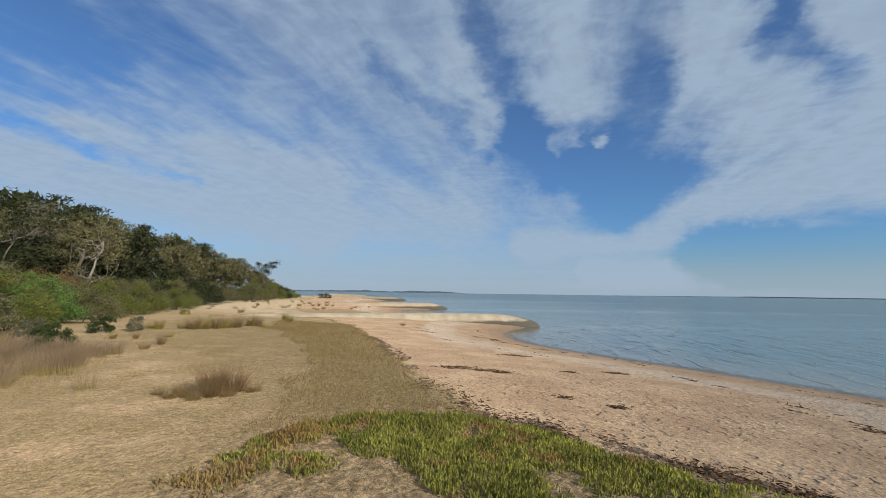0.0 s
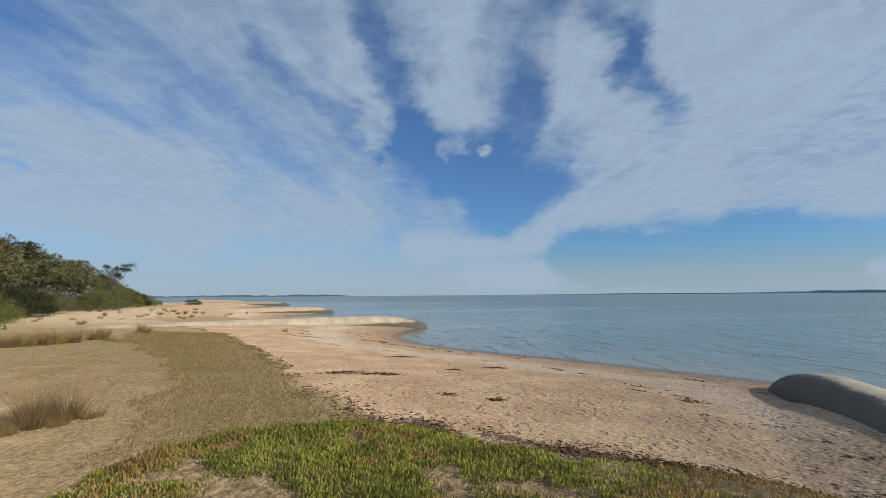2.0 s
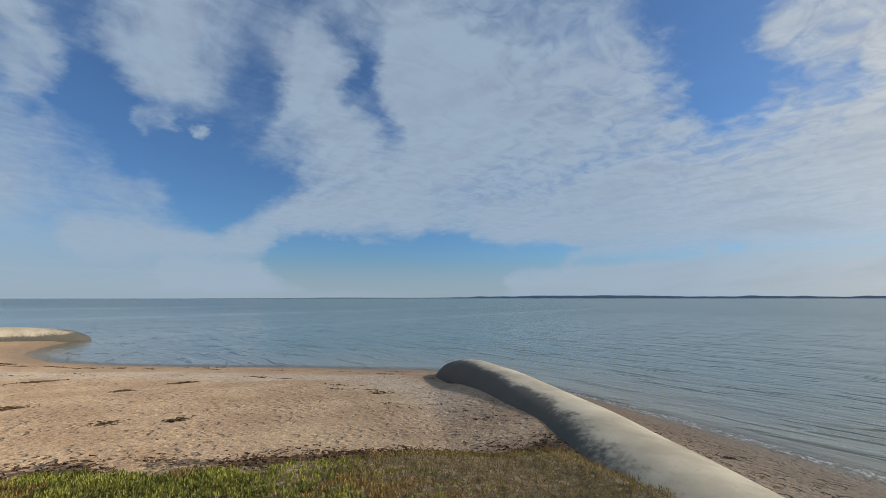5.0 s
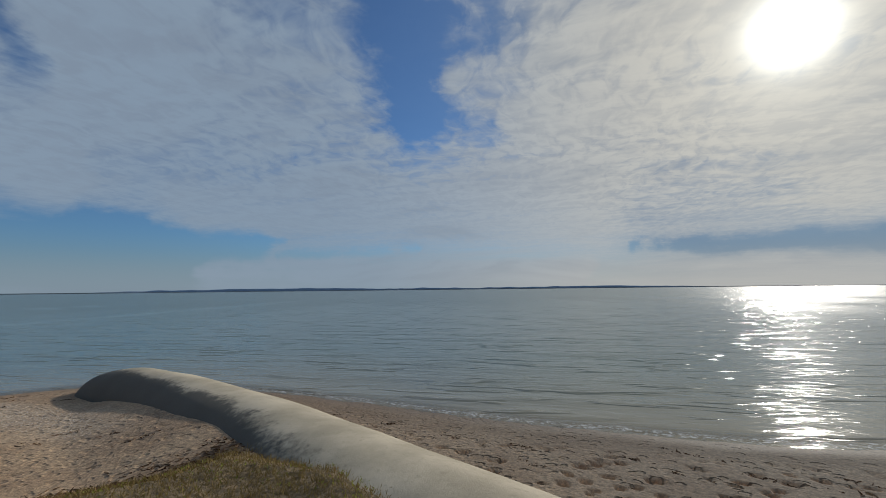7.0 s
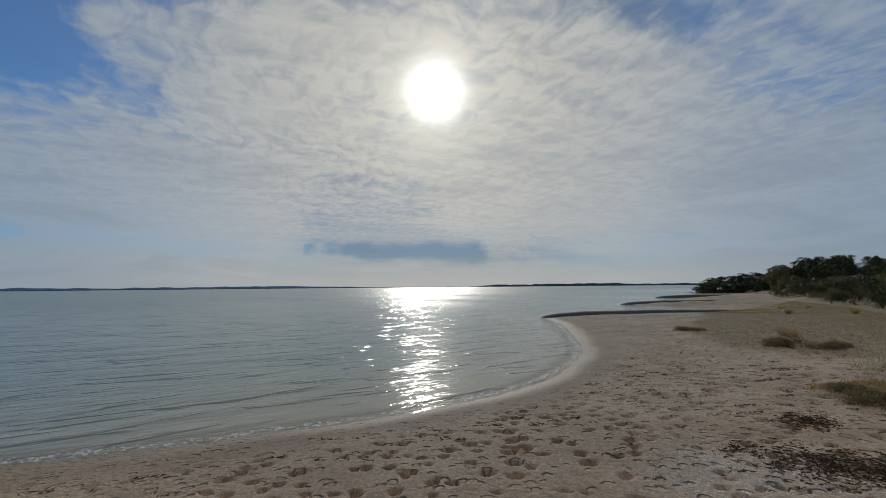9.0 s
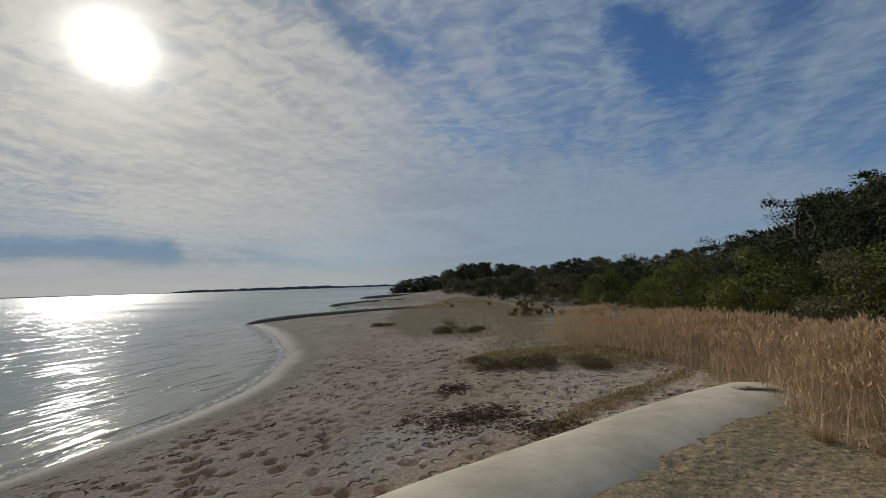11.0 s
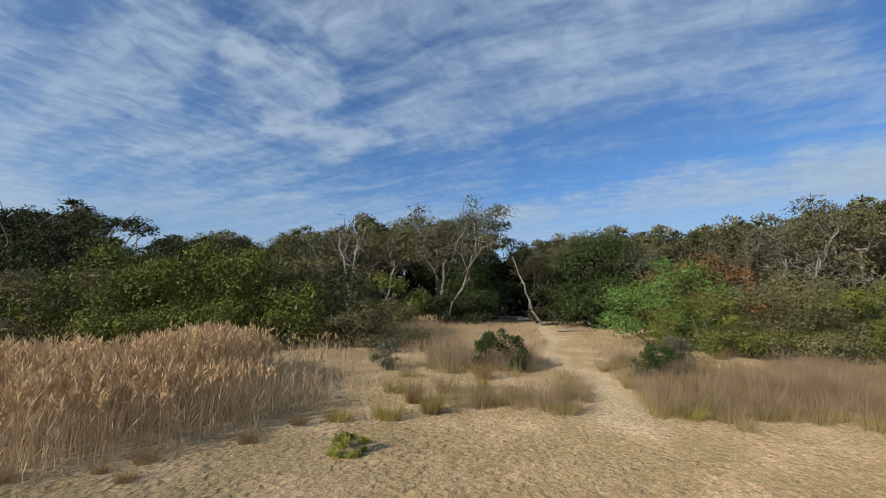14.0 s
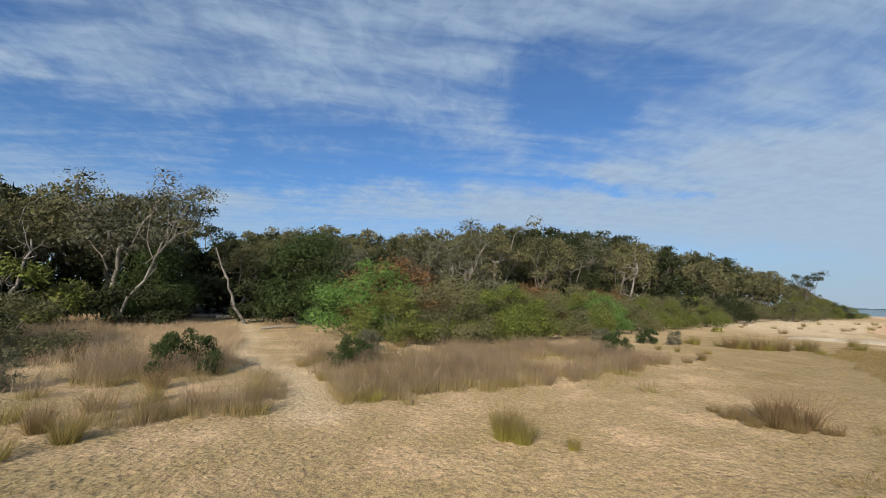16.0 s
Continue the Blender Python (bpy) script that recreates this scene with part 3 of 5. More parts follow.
    relief = g.m("SUBTRACT", g.m("MULTIPLY", g.m("ADD", g.m("MULTIPLY", mid, 0.22), g.m("ADD", g.m("MULTIPLY", fine, 0.07), g.m("MULTIPLY", g.noise(pos, 28.0, 3.0, 0.6), g.span(attr(g, "tread"), 0.3, 1.25, 0.30, 0.07)))), g.span(attr(g, "bank"), 0.3, 0.8, 0.45, 1.0)), g.m("MULTIPLY", pits, g.m("MULTIPLY", attr(g, "tread"), g.span(attr(g, "bank"), 0.3, 0.8, 1.0, 0.0))))
    hollows = g.m("MULTIPLY", g.span(small.outputs["Distance"], 0.55, 0.15), g.m("MULTIPLY", g.span(trod, 0.35, 0.6, 0.5, 1.0), g.span(attr(g, "bank"), 0.3, 0.8)))
    relief = g.m("SUBTRACT", relief, g.m("MULTIPLY", hollows, 0.20))
    relief = g.m("ADD", relief, g.m("MULTIPLY", g.span(dapple, 0.40, 0.64), g.span(attr(g, "bank"), 0.3, 0.8, 0.0, 0.12)))
    rough = g.span(attr(g, "wet"), 0.5, 1.0, 0.97, 0.75)
    finish(g, c, rough, relief, 1.0, 0.09, Diffuse_Roughness=1.0)
    return mat


def build_ground():
    rings = np.concatenate([[0.6], np.geomspace(1.2, 3, 26), np.geomspace(3.02, 13, 215), np.geomspace(13.1, 60, 85), np.geomspace(62, 4600, 56)])
    spokes = 860
    x, y, quads = polar_sheet(rings, spokes)
    h = height(x, y)
    d = inland(x, y)
    wob = fbm(x, y, 1.6, 4, 11) * 0.9
    bank = poly_distance(x, y, BANK) + wob * 0.7
    near = np.hypot(x, y) < 60
    trail = np.clip(1.25 * np.exp(-((d - 2.9 + 0.5 * wob) / 1.5) ** 2) + 1.1 * fbm(x, y, 2.5, 2, 58), 0.0, 1)
    trail = np.maximum(trail, 0.85 * np.clip((d - 4.2) / 0.8, 0, 1) * (y < -2.5))
    trodden = np.where(y < 3, np.maximum(trail, 0.25), 0.6)
    sandy = mask(-bank, 0.8) * np.clip((d - 0.9) / 0.8, 0, 1) * (np.hypot(x, y) < 26)
    calm = np.clip((d - 1.0) / 1.5, 0, 1) * mask(-bank, 0.8)
    h = h - 0.065 * footprints(x, y) * trodden * sandy * np.interp(y, [-4, 3], [2.0, 0.35]) + np.where(near, fbm(x, y, 0.5, 3, 8) * (0.03 - np.interp(y, [-4, 4], [0.022, 0.01]) * calm), 0)
    h = h + fbm(x, y, 3.2, 4, 37) * 0.75 * np.clip(poly_distance(x, y, DUNE) / 4, 0, 1)
    tri = np.array([[0, 1 + j, 1 + (j + 1) % spokes, 0] for j in range(spokes)])[:, :3]
    me = np_mesh("ground", np.stack([x, y, h], -1), quads, ground_material(), True)
    hub = bmesh.new()
    hub.from_mesh(me)
    hub.verts.ensure_lookup_table()
    for t in tri.tolist():
        hub.faces.new([hub.verts[i] for i in t]).smooth = True
    hub.to_mesh(me)
    hub.free()
    field(me, "bank", mask(bank, 0.8))
    field(me, "trail", np.where(y < 3, trail, 0.7))
    field(me, "damp", np.clip(1.15 - (d + wob * 1.2) / 3.4, 0, 1) * mask(-bank, 0.8) * np.interp(y, [-4, 4], [0.22, 1.0]))
    field(me, "tread", np.interp(y, [-4, 4], [1.25, 0.32]))
    field(me, "wet", mask(0.9 - d + wob * 0.5, 0.7) * np.clip(1 + (d + 0.4) * 1.2, 0.25, 1))
    shell = np.exp(-((d - 3.9 + wob * 1.4) / 1.15) ** 2) * (bank < 0) * np.interp(y, [2, 7.5], [0.05, 1.1])
    shell = shell + 0.75 * np.exp(-(np.hypot((x - 1.6) / 0.9, (y + 5.2) / 1.2)) ** 2) + 0.95 * np.exp(-(np.hypot((x - 0.9) / 0.55, (y + 5.7) / 0.45)) ** 2)
    field(me, "shell", shell + 0.62 * (bank < 0) * np.clip((-4.5 - y) / 1.5, 0, 1) * np.clip((d - 5.0) / 2, 0, 1))
    field(me, "turf", mask(poly_distance(x, y, OLIVE) + wob, 0.7) * 0.8 + 0.6 * mask(poly_distance(x, y, NORTH_GRASS) + wob * 3.0, 0.8) + 0.55 * mask(poly_distance(x, y, DRY_TURF) + wob, 0.6))
    field(me, "mat", np.maximum(mask(poly_distance(x, y, MAT_SOUTH) + wob * 1.6, 0.8), mask(poly_distance(x, y, MAT_GROYNE) + wob * 0.5, 0.3)) + 0.75 * mask(poly_distance(x, y, MAT_NORTH) + wob * 5, 2.0))
    field(me, "marsh", mask(poly_distance(x, y, GREEN) + wob * 0.6, 0.5))
    field(me, "lane", mask(0.24 - line_distance(x, y, PATHWAY) + wob * 0.4, 0.4) * 0.8 + 0.9 * mask(poly_distance(x, y, DUNE) + wob * 4, 2.0))
    lit = np.exp(-((line_distance(x, y, BANK_EDGE) + wob * 0.7) / 0.26) ** 2) * np.clip(0.62 + 2.6 * fbm(x, y, 0.9, 3, 38) + 0.5 * (x > 1.8), 0.15, 1.1)
    lit = np.maximum(lit, 1.25 * np.exp(-(np.hypot((x - 0.6) / 0.5, (y + 6.25) / 0.4)) ** 2))
    lit = np.maximum(lit, np.exp(-(np.hypot((x - 1.1) / 0.3, (y + 7.9) / 0.35)) ** 2))
    lit = np.maximum(lit, 0.9 * np.exp(-(np.hypot((x + 0.4) / 0.4, (y + 5.6) / 0.3)) ** 2))
    lit = np.maximum(lit, 0.5 * np.exp(-((d - 2.6 + wob * 0.8) / 0.14) ** 2) * (fbm(x, y, 1.2, 2, 77) > 0.02))
    field(me, "litter", lit)
    field(me, "forest", mask(-x - 27 + 0.0 * y + wob * 2, 2.0) * mask(d - 24, 4) * 0.9)
    return tagged(new("ground", me), "sandy beach, bank of dry grass and dune", "ground", kind="structure")


def water_material():
    mat, g = material("sea_water")
    pos = g.n("ShaderNodeNewGeometry").outputs["Position"]
    turn = g.n("ShaderNodeVectorRotate", {"Vector": pos, "Angle": radians(102)})
    turn.rotation_type = "Z_AXIS"
    w = turn.outputs[0]
    long = g.noise(g.v("MULTIPLY", w, (0.45, 1.7, 1.0)), 1.0, 3.0, 0.5, 0.5)
    short = g.noise(g.v("MULTIPLY", w, (2.2, 5.5, 1.0)), 1.0, 4.0, 0.55, 0.4)
    crest = g.span(g.noise(g.v("MULTIPLY", w, (0.40, 1.9, 1.0)), 1.0, 2.0, 0.45, 0.35), 0.56, 0.66)
    swell = g.noise(g.v("MULTIPLY", w, (0.06, 0.16, 1.0)), 1.0, 3.0, 0.5)
    ht = g.m("ADD", g.m("MULTIPLY", long, 0.55), g.m("ADD", g.m("MULTIPLY", short, 0.24), g.m("ADD", g.m("MULTIPLY", swell, 0.3), g.m("MULTIPLY", crest, 0.95))))
    c = g.mix(g.m("POWER", attr(g, "deep"), 0.45), (0.28, 0.24, 0.17, 1), (0.105, 0.148, 0.132, 1))
    p = g.n("ShaderNodeBsdfPrincipled", {"Base Color": c, "Roughness": g.span(attr(g, "open_sea"), 0.0, 1.0, 0.08, 0.24, False), "IOR": 1.333, "Specular IOR Level": 0.5})
    b = g.n("ShaderNodeBump", {"Height": ht, "Strength": 0.25, "Distance": 0.32})
    g.put(p.inputs["Normal"], b.outputs[0])
    clear = g.n("ShaderNodeBsdfTransparent", {"Color": (0.9, 0.93, 0.88, 1)})
    gloss = g.n("ShaderNodeBsdfGlossy", {"Color": (0.04, 0.04, 0.04, 1), "Roughness": 0.1})
    g.put(gloss.inputs["Normal"], b.outputs[0])
    thin = g.n("ShaderNodeAddShader", {0: clear.outputs[0], 1: gloss.outputs[0]})
    mx = g.n("ShaderNodeMixShader", {0: g.span(attr(g, "deep"), 0.0, 0.12, 0.35, 1.0), 1: thin.outputs[0], 2: p.outputs[0]})
    foam_n = g.noise(pos, 14.0, 5.0, 0.7)
    reach = g.m("ABSOLUTE", g.m("ADD", attr(g, "shore_metres"), g.m("ADD", 0.02, g.m("MULTIPLY", g.noise(pos, 0.9, 3.0), 0.35))))
    line = g.m("MULTIPLY", g.span(reach, 0.26, 0.02), g.span(foam_n, 0.44, 0.66))
    foam = g.m("MULTIPLY", line, attr(g, "foam"))
    froth = g.n("ShaderNodeBsdfDiffuse", {"Color": (0.75, 0.76, 0.76, 1)})
    mx = g.n("ShaderNodeMixShader", {0: foam, 1: mx.outputs[0], 2: froth.outputs[0]})
    g.n("ShaderNodeOutputMaterial", {"Surface": mx.outputs[0]})
    return mat


def build_water():
    rings = np.concatenate([np.geomspace(4, 60, 130), np.geomspace(62, 4550, 60)])
    x, y, quads = polar_sheet(rings, 480)
    quads = quads[(inland(x, y)[quads] < 1.2).any(1)]
    d = inland(x, y)
    used = np.unique(quads)
    back = np.full(len(x), -1)
    back[used] = np.arange(len(used))
    x, y, d = x[used], y[used], d[used]
    wave = np.where(np.hypot(x, y) < 60, fbm(y * 0.30 + x * 0.08, x * 1.3 - y * 0.3, 1.1, 3, 21) * 0.075, 0)
    me = np_mesh("sea", np.stack([x, y, SEA + wave * np.clip(-d / 2, 0, 1)], -1), back[quads], water_material(), True)
    field(me, "deep", np.clip(-d / 7, 0, 1))
    field(me, "open_sea", np.clip(-d / 70, 0, 1) ** 0.6)
    field(me, "shore_metres", d)
    field(me, "foam", np.interp(y, [-9, -3, 6, 9], [0.95, 0.6, 0.5, 0.25]))
    return tagged(new("sea", me), "calm grey-blue bay with small ripples", "water", kind="structure")


build_ground()
build_water()


# ---------------------------------------------------------------- far shores
def haze_material(name, low, high):
    mat, g = material(name)
    f = g.noise(g.n("ShaderNodeNewGeometry").outputs["Position"], 0.02, 5.0, 0.7)
    finish(g, g.mix(f, (*low, 1), (*high, 1)), 0.95)
    return mat


def far_shore(name, az0, az1, radius, tall, seed, mat, label):
    """A low wooded coast across the bay: a long ridge with an uneven top and real depth."""
    n = 260
    a = np.radians(np.linspace(az0, az1, n))
    ends = np.clip(np.minimum(np.arange(n), np.arange(n)[::-1]) / 26.0, 0.08, 1)
    top = tall * ends * (0.62 + 0.9 * fbm(np.arange(n) * 1.0, np.zeros(n), 40, 3, seed) + 0.5 * fbm(np.arange(n) * 1.0, np.zeros(n), 5, 3, seed + 3))
    v = []
    for r, z in ((radius, np.full(n, SEA - 0.3)), (radius + 4, np.maximum(top * 0.8, 0.4)), (radius + 30, np.maximum(top, 0.5)), (radius + 160, np.full(n, SEA - 0.3))):
        v.append(np.stack([-np.sin(a) * r, np.cos(a) * r, z], -1))
    i, j = np.meshgrid(np.arange(3), np.arange(n - 1), indexing="ij")
    f = np.stack([i * n + j, i * n + j + 1, (i + 1) * n + j + 1, (i + 1) * n + j], -1).reshape(-1, 4)
    return tagged(new(name, np_mesh(name, np.concatenate(v), f, mat)), label, "far shore", kind="structure")


# Distant haze is mixed into these base colours: bluish coast, paler hills behind.
SHORE_BLUE = haze_material("far_coast", (0.05, 0.08, 0.10), (0.10, 0.13, 0.15))
HAZY_HILL = haze_material("hazy_far_hill", (0.20, 0.28, 0.38), (0.26, 0.34, 0.44))
far_shore("backdrop", -22, -146, 3300, 7, 4, SHORE_BLUE, "dark low wooded shore across the bay")
far_shore("backdrop", -137, -172, 1900, 15, 9, SHORE_BLUE, "dark low wooded headland across the bay")
far_shore("backdrop", 24, -3, 3000, 16, 14, SHORE_BLUE, "faint low shore across the bay")
far_shore("backdrop", -48, -125, 4200, 34, 19, HAZY_HILL, "hills beyond the bay, coloured pale blue for haze")


# ---------------------------------------------------------------- geotextile groynes
def fabric_material():
    mat, g = material("groyne_fabric")
    co = g.n("ShaderNodeNewGeometry").outputs["Position"]
    weave = g.noise(co, 160.0, 2.0, 0.6)
    stain = g.noise(co, 1.4, 5.0, 0.6)
    spots = g.noise(co, 11.0, 4.0, 0.65)
    c = g.mix(g.span(stain, 0.3, 0.7), (0.40, 0.34, 0.24, 1), (0.59, 0.505, 0.37, 1))
    c = g.mix(g.span(spots, 0.55, 0.75, 0.0, 0.5), c, (0.30, 0.26, 0.18, 1))
    c = g.mix(g.m("MULTIPLY", attr(g, "sandy"), g.span(spots, 0.3, 0.6, 0.55, 0.9)), c, g.mix(stain, (0.36, 0.25, 0.15, 1), (0.52, 0.38, 0.24, 1)))
    # dark spots, weed and the painted shade of the flank share this mask
    wear_shade = g.m("ADD", attr(g, "grime_shade"), g.m("MULTIPLY", g.m("SUBTRACT", spots, 0.5), 0.9))
    c = g.mix(g.span(wear_shade, 0.32, 0.85, 0.0, 0.92), c, (0.075, 0.068, 0.055, 1))
    finish(g, c, 0.9, g.m("ADD", weave, g.m("MULTIPLY", spots, 1.5)), 0.35, 0.012)
    return mat


FABRIC = fabric_material()


def groyne_tube(axis, label, seed, stain=0.0, sides=28, steps=70, blunt=0.9, sandy=0.85):
    """A sand-filled fabric tube along (x, y, centre z, radius, slump) points, closed and rounded at both ends."""
    axis = np.array([(*q, 0.0)[:5] for q in axis], float)
    along = np.concatenate([[0], np.cumsum(np.hypot(*np.diff(axis[:, :2], axis=0).T))])
    s = np.linspace(0, along[-1], steps)
    p = np.stack([np.interp(s, along, axis[:, k]) for k in range(5)], -1)
    for _ in range(6):
        p[1:-1] = (p[:-2] + p[1:-1] * 2 + p[2:]) / 4
    r = p[:, 3].copy()
    for end, length in ((s, blunt), (along[-1] - s, 2.6)):
        r *= np.sqrt(np.clip(1 - np.clip(1 - end / (axis[:, 3].max() * length), 0, 1) ** 2.0, 0.003, 1))
    tan = np.gradient(p[:, :2], axis=0)
    tan /= np.linalg.norm(tan, axis=1)[:, None]
    side = np.stack([tan[:, 1], -tan[:, 0]], -1)
    th = np.linspace(0, 2 * math.pi, sides, endpoint=False)
    S, TH = np.meshgrid(s, th, indexing="ij")
    lump = 1 + 0.05 * fbm(S * 1.0, np.sin(TH) * 0.8 + np.cos(TH), 0.9, 3, seed) + 0.035 * fbm(S, TH * 0.6, 2.5, 2, seed + 5)
    slump = p[:, 4:5]
    wide, tall = r[:, None] * np.cos(TH) * (1.08 + 0.30 * slump) * lump, r[:, None] * (np.sin(TH) * (0.96 - 0.24 * slump) * lump + 0.24 * slump)
    v = np.stack([p[:, 0:1] + side[:, 0:1] * wide, p[:, 1:2] + side[:, 1:2] * wide, p[:, 2:3] + tall], -1).reshape(-1, 3)
    i, j = np.meshgrid(np.arange(steps - 1), np.arange(sides), indexing="ij")
    k = (j + 1) % sides
    f = np.stack([i * sides + j, i * sides + k, (i + 1) * sides + k, (i + 1) * sides + j], -1).reshape(-1, 4)
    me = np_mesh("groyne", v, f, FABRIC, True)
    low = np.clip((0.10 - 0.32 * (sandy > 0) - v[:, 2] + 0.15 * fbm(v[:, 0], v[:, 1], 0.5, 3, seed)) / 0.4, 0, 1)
    wet_shade = stain + 1.25 * low * np.clip(1.35 - inland(v[:, 0], v[:, 1]) / 6.5, 0, 1)
    # weed and damp on the flank and tip; the flank's shade is coloured in too
    flank_shade = np.clip((-np.cos(TH) - 0.05 + 0.5 * fbm(S, TH, 0.35, 3, seed + 9)) / 0.45, 0, 1) * np.clip((S - 9) / 5, 0, 1)
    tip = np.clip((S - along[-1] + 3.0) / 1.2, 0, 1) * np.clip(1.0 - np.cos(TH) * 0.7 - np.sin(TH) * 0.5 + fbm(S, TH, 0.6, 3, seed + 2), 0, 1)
    wet_shade = wet_shade + (0.85 * np.maximum(flank_shade, tip)).ravel()
    field(me, "grime_shade", wet_shade)
    field(me, "sandy", np.full(len(v), sandy))
    ob = new("groyne_tube", me)
    return tagged(ob, label, "groyne", group="groynes along the beach")


def on_diagonal(s, n, z, r, slump=0.0):
    """A point of the near groyne: s metres along it towards the sea, n metres off the camera's side."""
    q = math.sqrt(0.5)
    return ((s + n) * q, (s - n) * q, z, r, slump)


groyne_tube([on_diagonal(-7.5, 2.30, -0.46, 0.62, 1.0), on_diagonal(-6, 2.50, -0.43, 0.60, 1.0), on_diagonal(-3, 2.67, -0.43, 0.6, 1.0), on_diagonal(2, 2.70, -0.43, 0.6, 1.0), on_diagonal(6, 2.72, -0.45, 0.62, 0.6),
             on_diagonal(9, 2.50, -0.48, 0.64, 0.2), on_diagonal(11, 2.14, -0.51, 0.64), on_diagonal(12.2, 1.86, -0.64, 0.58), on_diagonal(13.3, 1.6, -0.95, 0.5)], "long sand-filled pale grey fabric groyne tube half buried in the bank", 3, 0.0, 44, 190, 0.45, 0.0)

near_tube = bpy.data.objects["groyne_tube"]


def tie_flap(name, s0, s1, n0, n1, rise):
    """A strip of loose fabric lying over the crest, with a raised crumpled edge."""
    rng = np.random.default_rng(5)
    u, w = np.meshgrid(np.linspace(0, 1, 14), np.linspace(0, 1, 6), indexing="ij")
    q = math.sqrt(0.5)
    a, n = s0 + (s1 - s0) * u, n0 + (n1 - n0) * u + (w - 0.5) * 0.12
    x, y = (a + n) * q, (a - n) * q
    z = np.array([top_of(near_tube, px, py) for px, py in zip(x.ravel(), y.ravel())]).reshape(x.shape) + 0.012 + rise * np.abs(w - 0.5) * (0.5 + rng.random(x.shape))
    i, j = np.meshgrid(np.arange(13), np.arange(5), indexing="ij")
    f = np.stack([i * 6 + j, i * 6 + j + 1, (i + 1) * 6 + j + 1, (i + 1) * 6 + j], -1).reshape(-1, 4)
    me = np_mesh(name, np.stack([x, y, z], -1).reshape(-1, 3), f, FABRIC, True)
    field(me, "grime_shade", np.full(84, 0.55))
    field(me, "sandy", np.zeros(84))
    ob = new(name, me)
    ob.modifiers.new("thickness", "SOLIDIFY").thickness = 0.008
    ob.parent = near_tube


def top_of(ob, x, y):
    bpy.context.view_layer.update()
    hit, place, *_ = ob.ray_cast((x, y, 3.0), (0, 0, -1))
    return place.z if hit else height1(x, y)


tie_flap("tie_flap", -6.95, -6.55, 2.15, 2.5, 0.03)

groyne_tube([(-12.5, 26.2, -0.26, 0.45), (-6, 28.4, -0.30, 0.55), (0, 30.3, -0.40, 0.66), (4, 31.3, -0.50, 0.7), (7.4, 31.9, -0.95, 0.7)], "pale fabric groyne tube lying across the beach", 8, 0.34, sandy=0.3)
groyne_tube([(-15, 57, -0.55, 0.7), (-8, 60, -0.55, 0.8), (-2, 62.4, -0.65, 0.85), (1.0, 63.4, -1.1, 0.8)], "weathered fabric groyne tube crossing the sand", 12, 0.22)
groyne_tube([(-36, 116, -0.3, 0.8), (-25, 119, -0.45, 0.9), (-15, 121, -0.6, 0.9), (-10, 122, -1.2, 0.9)], "weathered dark fabric groyne tube crossing the sand", 15, 0.50)
groyne_tube([(-46, 168, -0.2, 1.0), (-34, 174, -0.6, 1.0), (-29, 176, -1.2, 1.0)], "weathered dark fabric groyne tube crossing the sand", 16, 0.50)
groyne_tube([(8, -39, -0.85, 0.6), (12.5, -35, -0.88, 0.66), (16.5, -30.2, -0.92, 0.62), (19.2, -27.8, -1.15, 0.55)], "low dark fabric groyne tube at the sand spit", 18, 0.45)
groyne_tube([(12, -62, -0.9, 0.8), (18, -56, -0.98, 0.85), (23.8, -51.8, -1.3, 0.8)], "low dark fabric groyne tube at the farther spit", 19, 0.45)
groyne_tube([(16, -92, -0.9, 0.9), (24, -87, -1.05, 1.0), (31, -82.5, -1.4, 0.9)], "low dark fabric groyne tube at the last spit", 20, 0.45)


# ---------------------------------------------------------------- plant building
def unit(v):
    return v / np.maximum(np.linalg.norm(v, axis=-1, keepdims=True), 1e-9)


def leaf_quads(base, way, length, width, rng, fold=0.15):
    """Small pointed leaves, four corners each, slightly folded along the middle."""
    n = len(base)
    side = unit(np.cross(way, rng.normal(size=(n, 3)))) * np.reshape(width, (-1, 1)) / 2
    rise = unit(np.cross(side, way)) * np.reshape(length, (-1, 1)) * fold
    ln = np.reshape(length, (-1, 1))
    mid = base + way * ln * 0.5 + rise
    return np.stack([base, mid + side, base + way * ln, mid - side], 1).reshape(-1, 3)


def leaf_tris(base, way, length, width, rng):
    """Small pointed leaves of three corners."""
    side = unit(np.cross(way, rng.normal(size=(len(base), 3)))) * np.reshape(width, (-1, 1)) / 2
    ln = np.reshape(length, (-1, 1))
    mid = base + way * ln * 0.3
    return np.stack([mid + side, base + way * ln, mid - side - way * ln * 0.25], 1).reshape(-1, 3)


def tris_of(n):
    return np.arange(n * 3).reshape(-1, 3)


def quads_of(n):
    return np.arange(n * 4).reshape(-1, 4)


def blades(base, way, length, width, bend, rng, segs=3):
    """Long grass blades that bow over: strips of segs quads that narrow to the tip."""
    n = len(base)
    side = unit(np.cross(way, rng.normal(size=(n, 3)))) * np.reshape(width, (-1, 1)) / 2
    out = way * [1, 1, 0]
    out = unit(out + rng.normal(size=(n, 3)) * [0.02, 0.02, 0])
    ln, bd = np.reshape(length, (-1, 1)), np.reshape(bend, (-1, 1))
    rows = []
    for k in range(segs + 1):
        t = k / segs
        c = base + way * ln * t + out * ln * bd * t * t - np.array([0, 0, 1]) * ln * bd * 0.45 * t * t
        w = 1 - 0.85 * t
        rows += [c + side * w, c - side * w]
    v = np.stack(rows, 1).reshape(-1, 3)
    step = 2 * (segs + 1)
    q = np.array([[2 * k, 2 * k + 1, 2 * k + 3, 2 * k + 2] for k in range(segs)])
    f = (np.arange(n)[:, None, None] * step + q[None]).reshape(-1, 4)
    return v, f


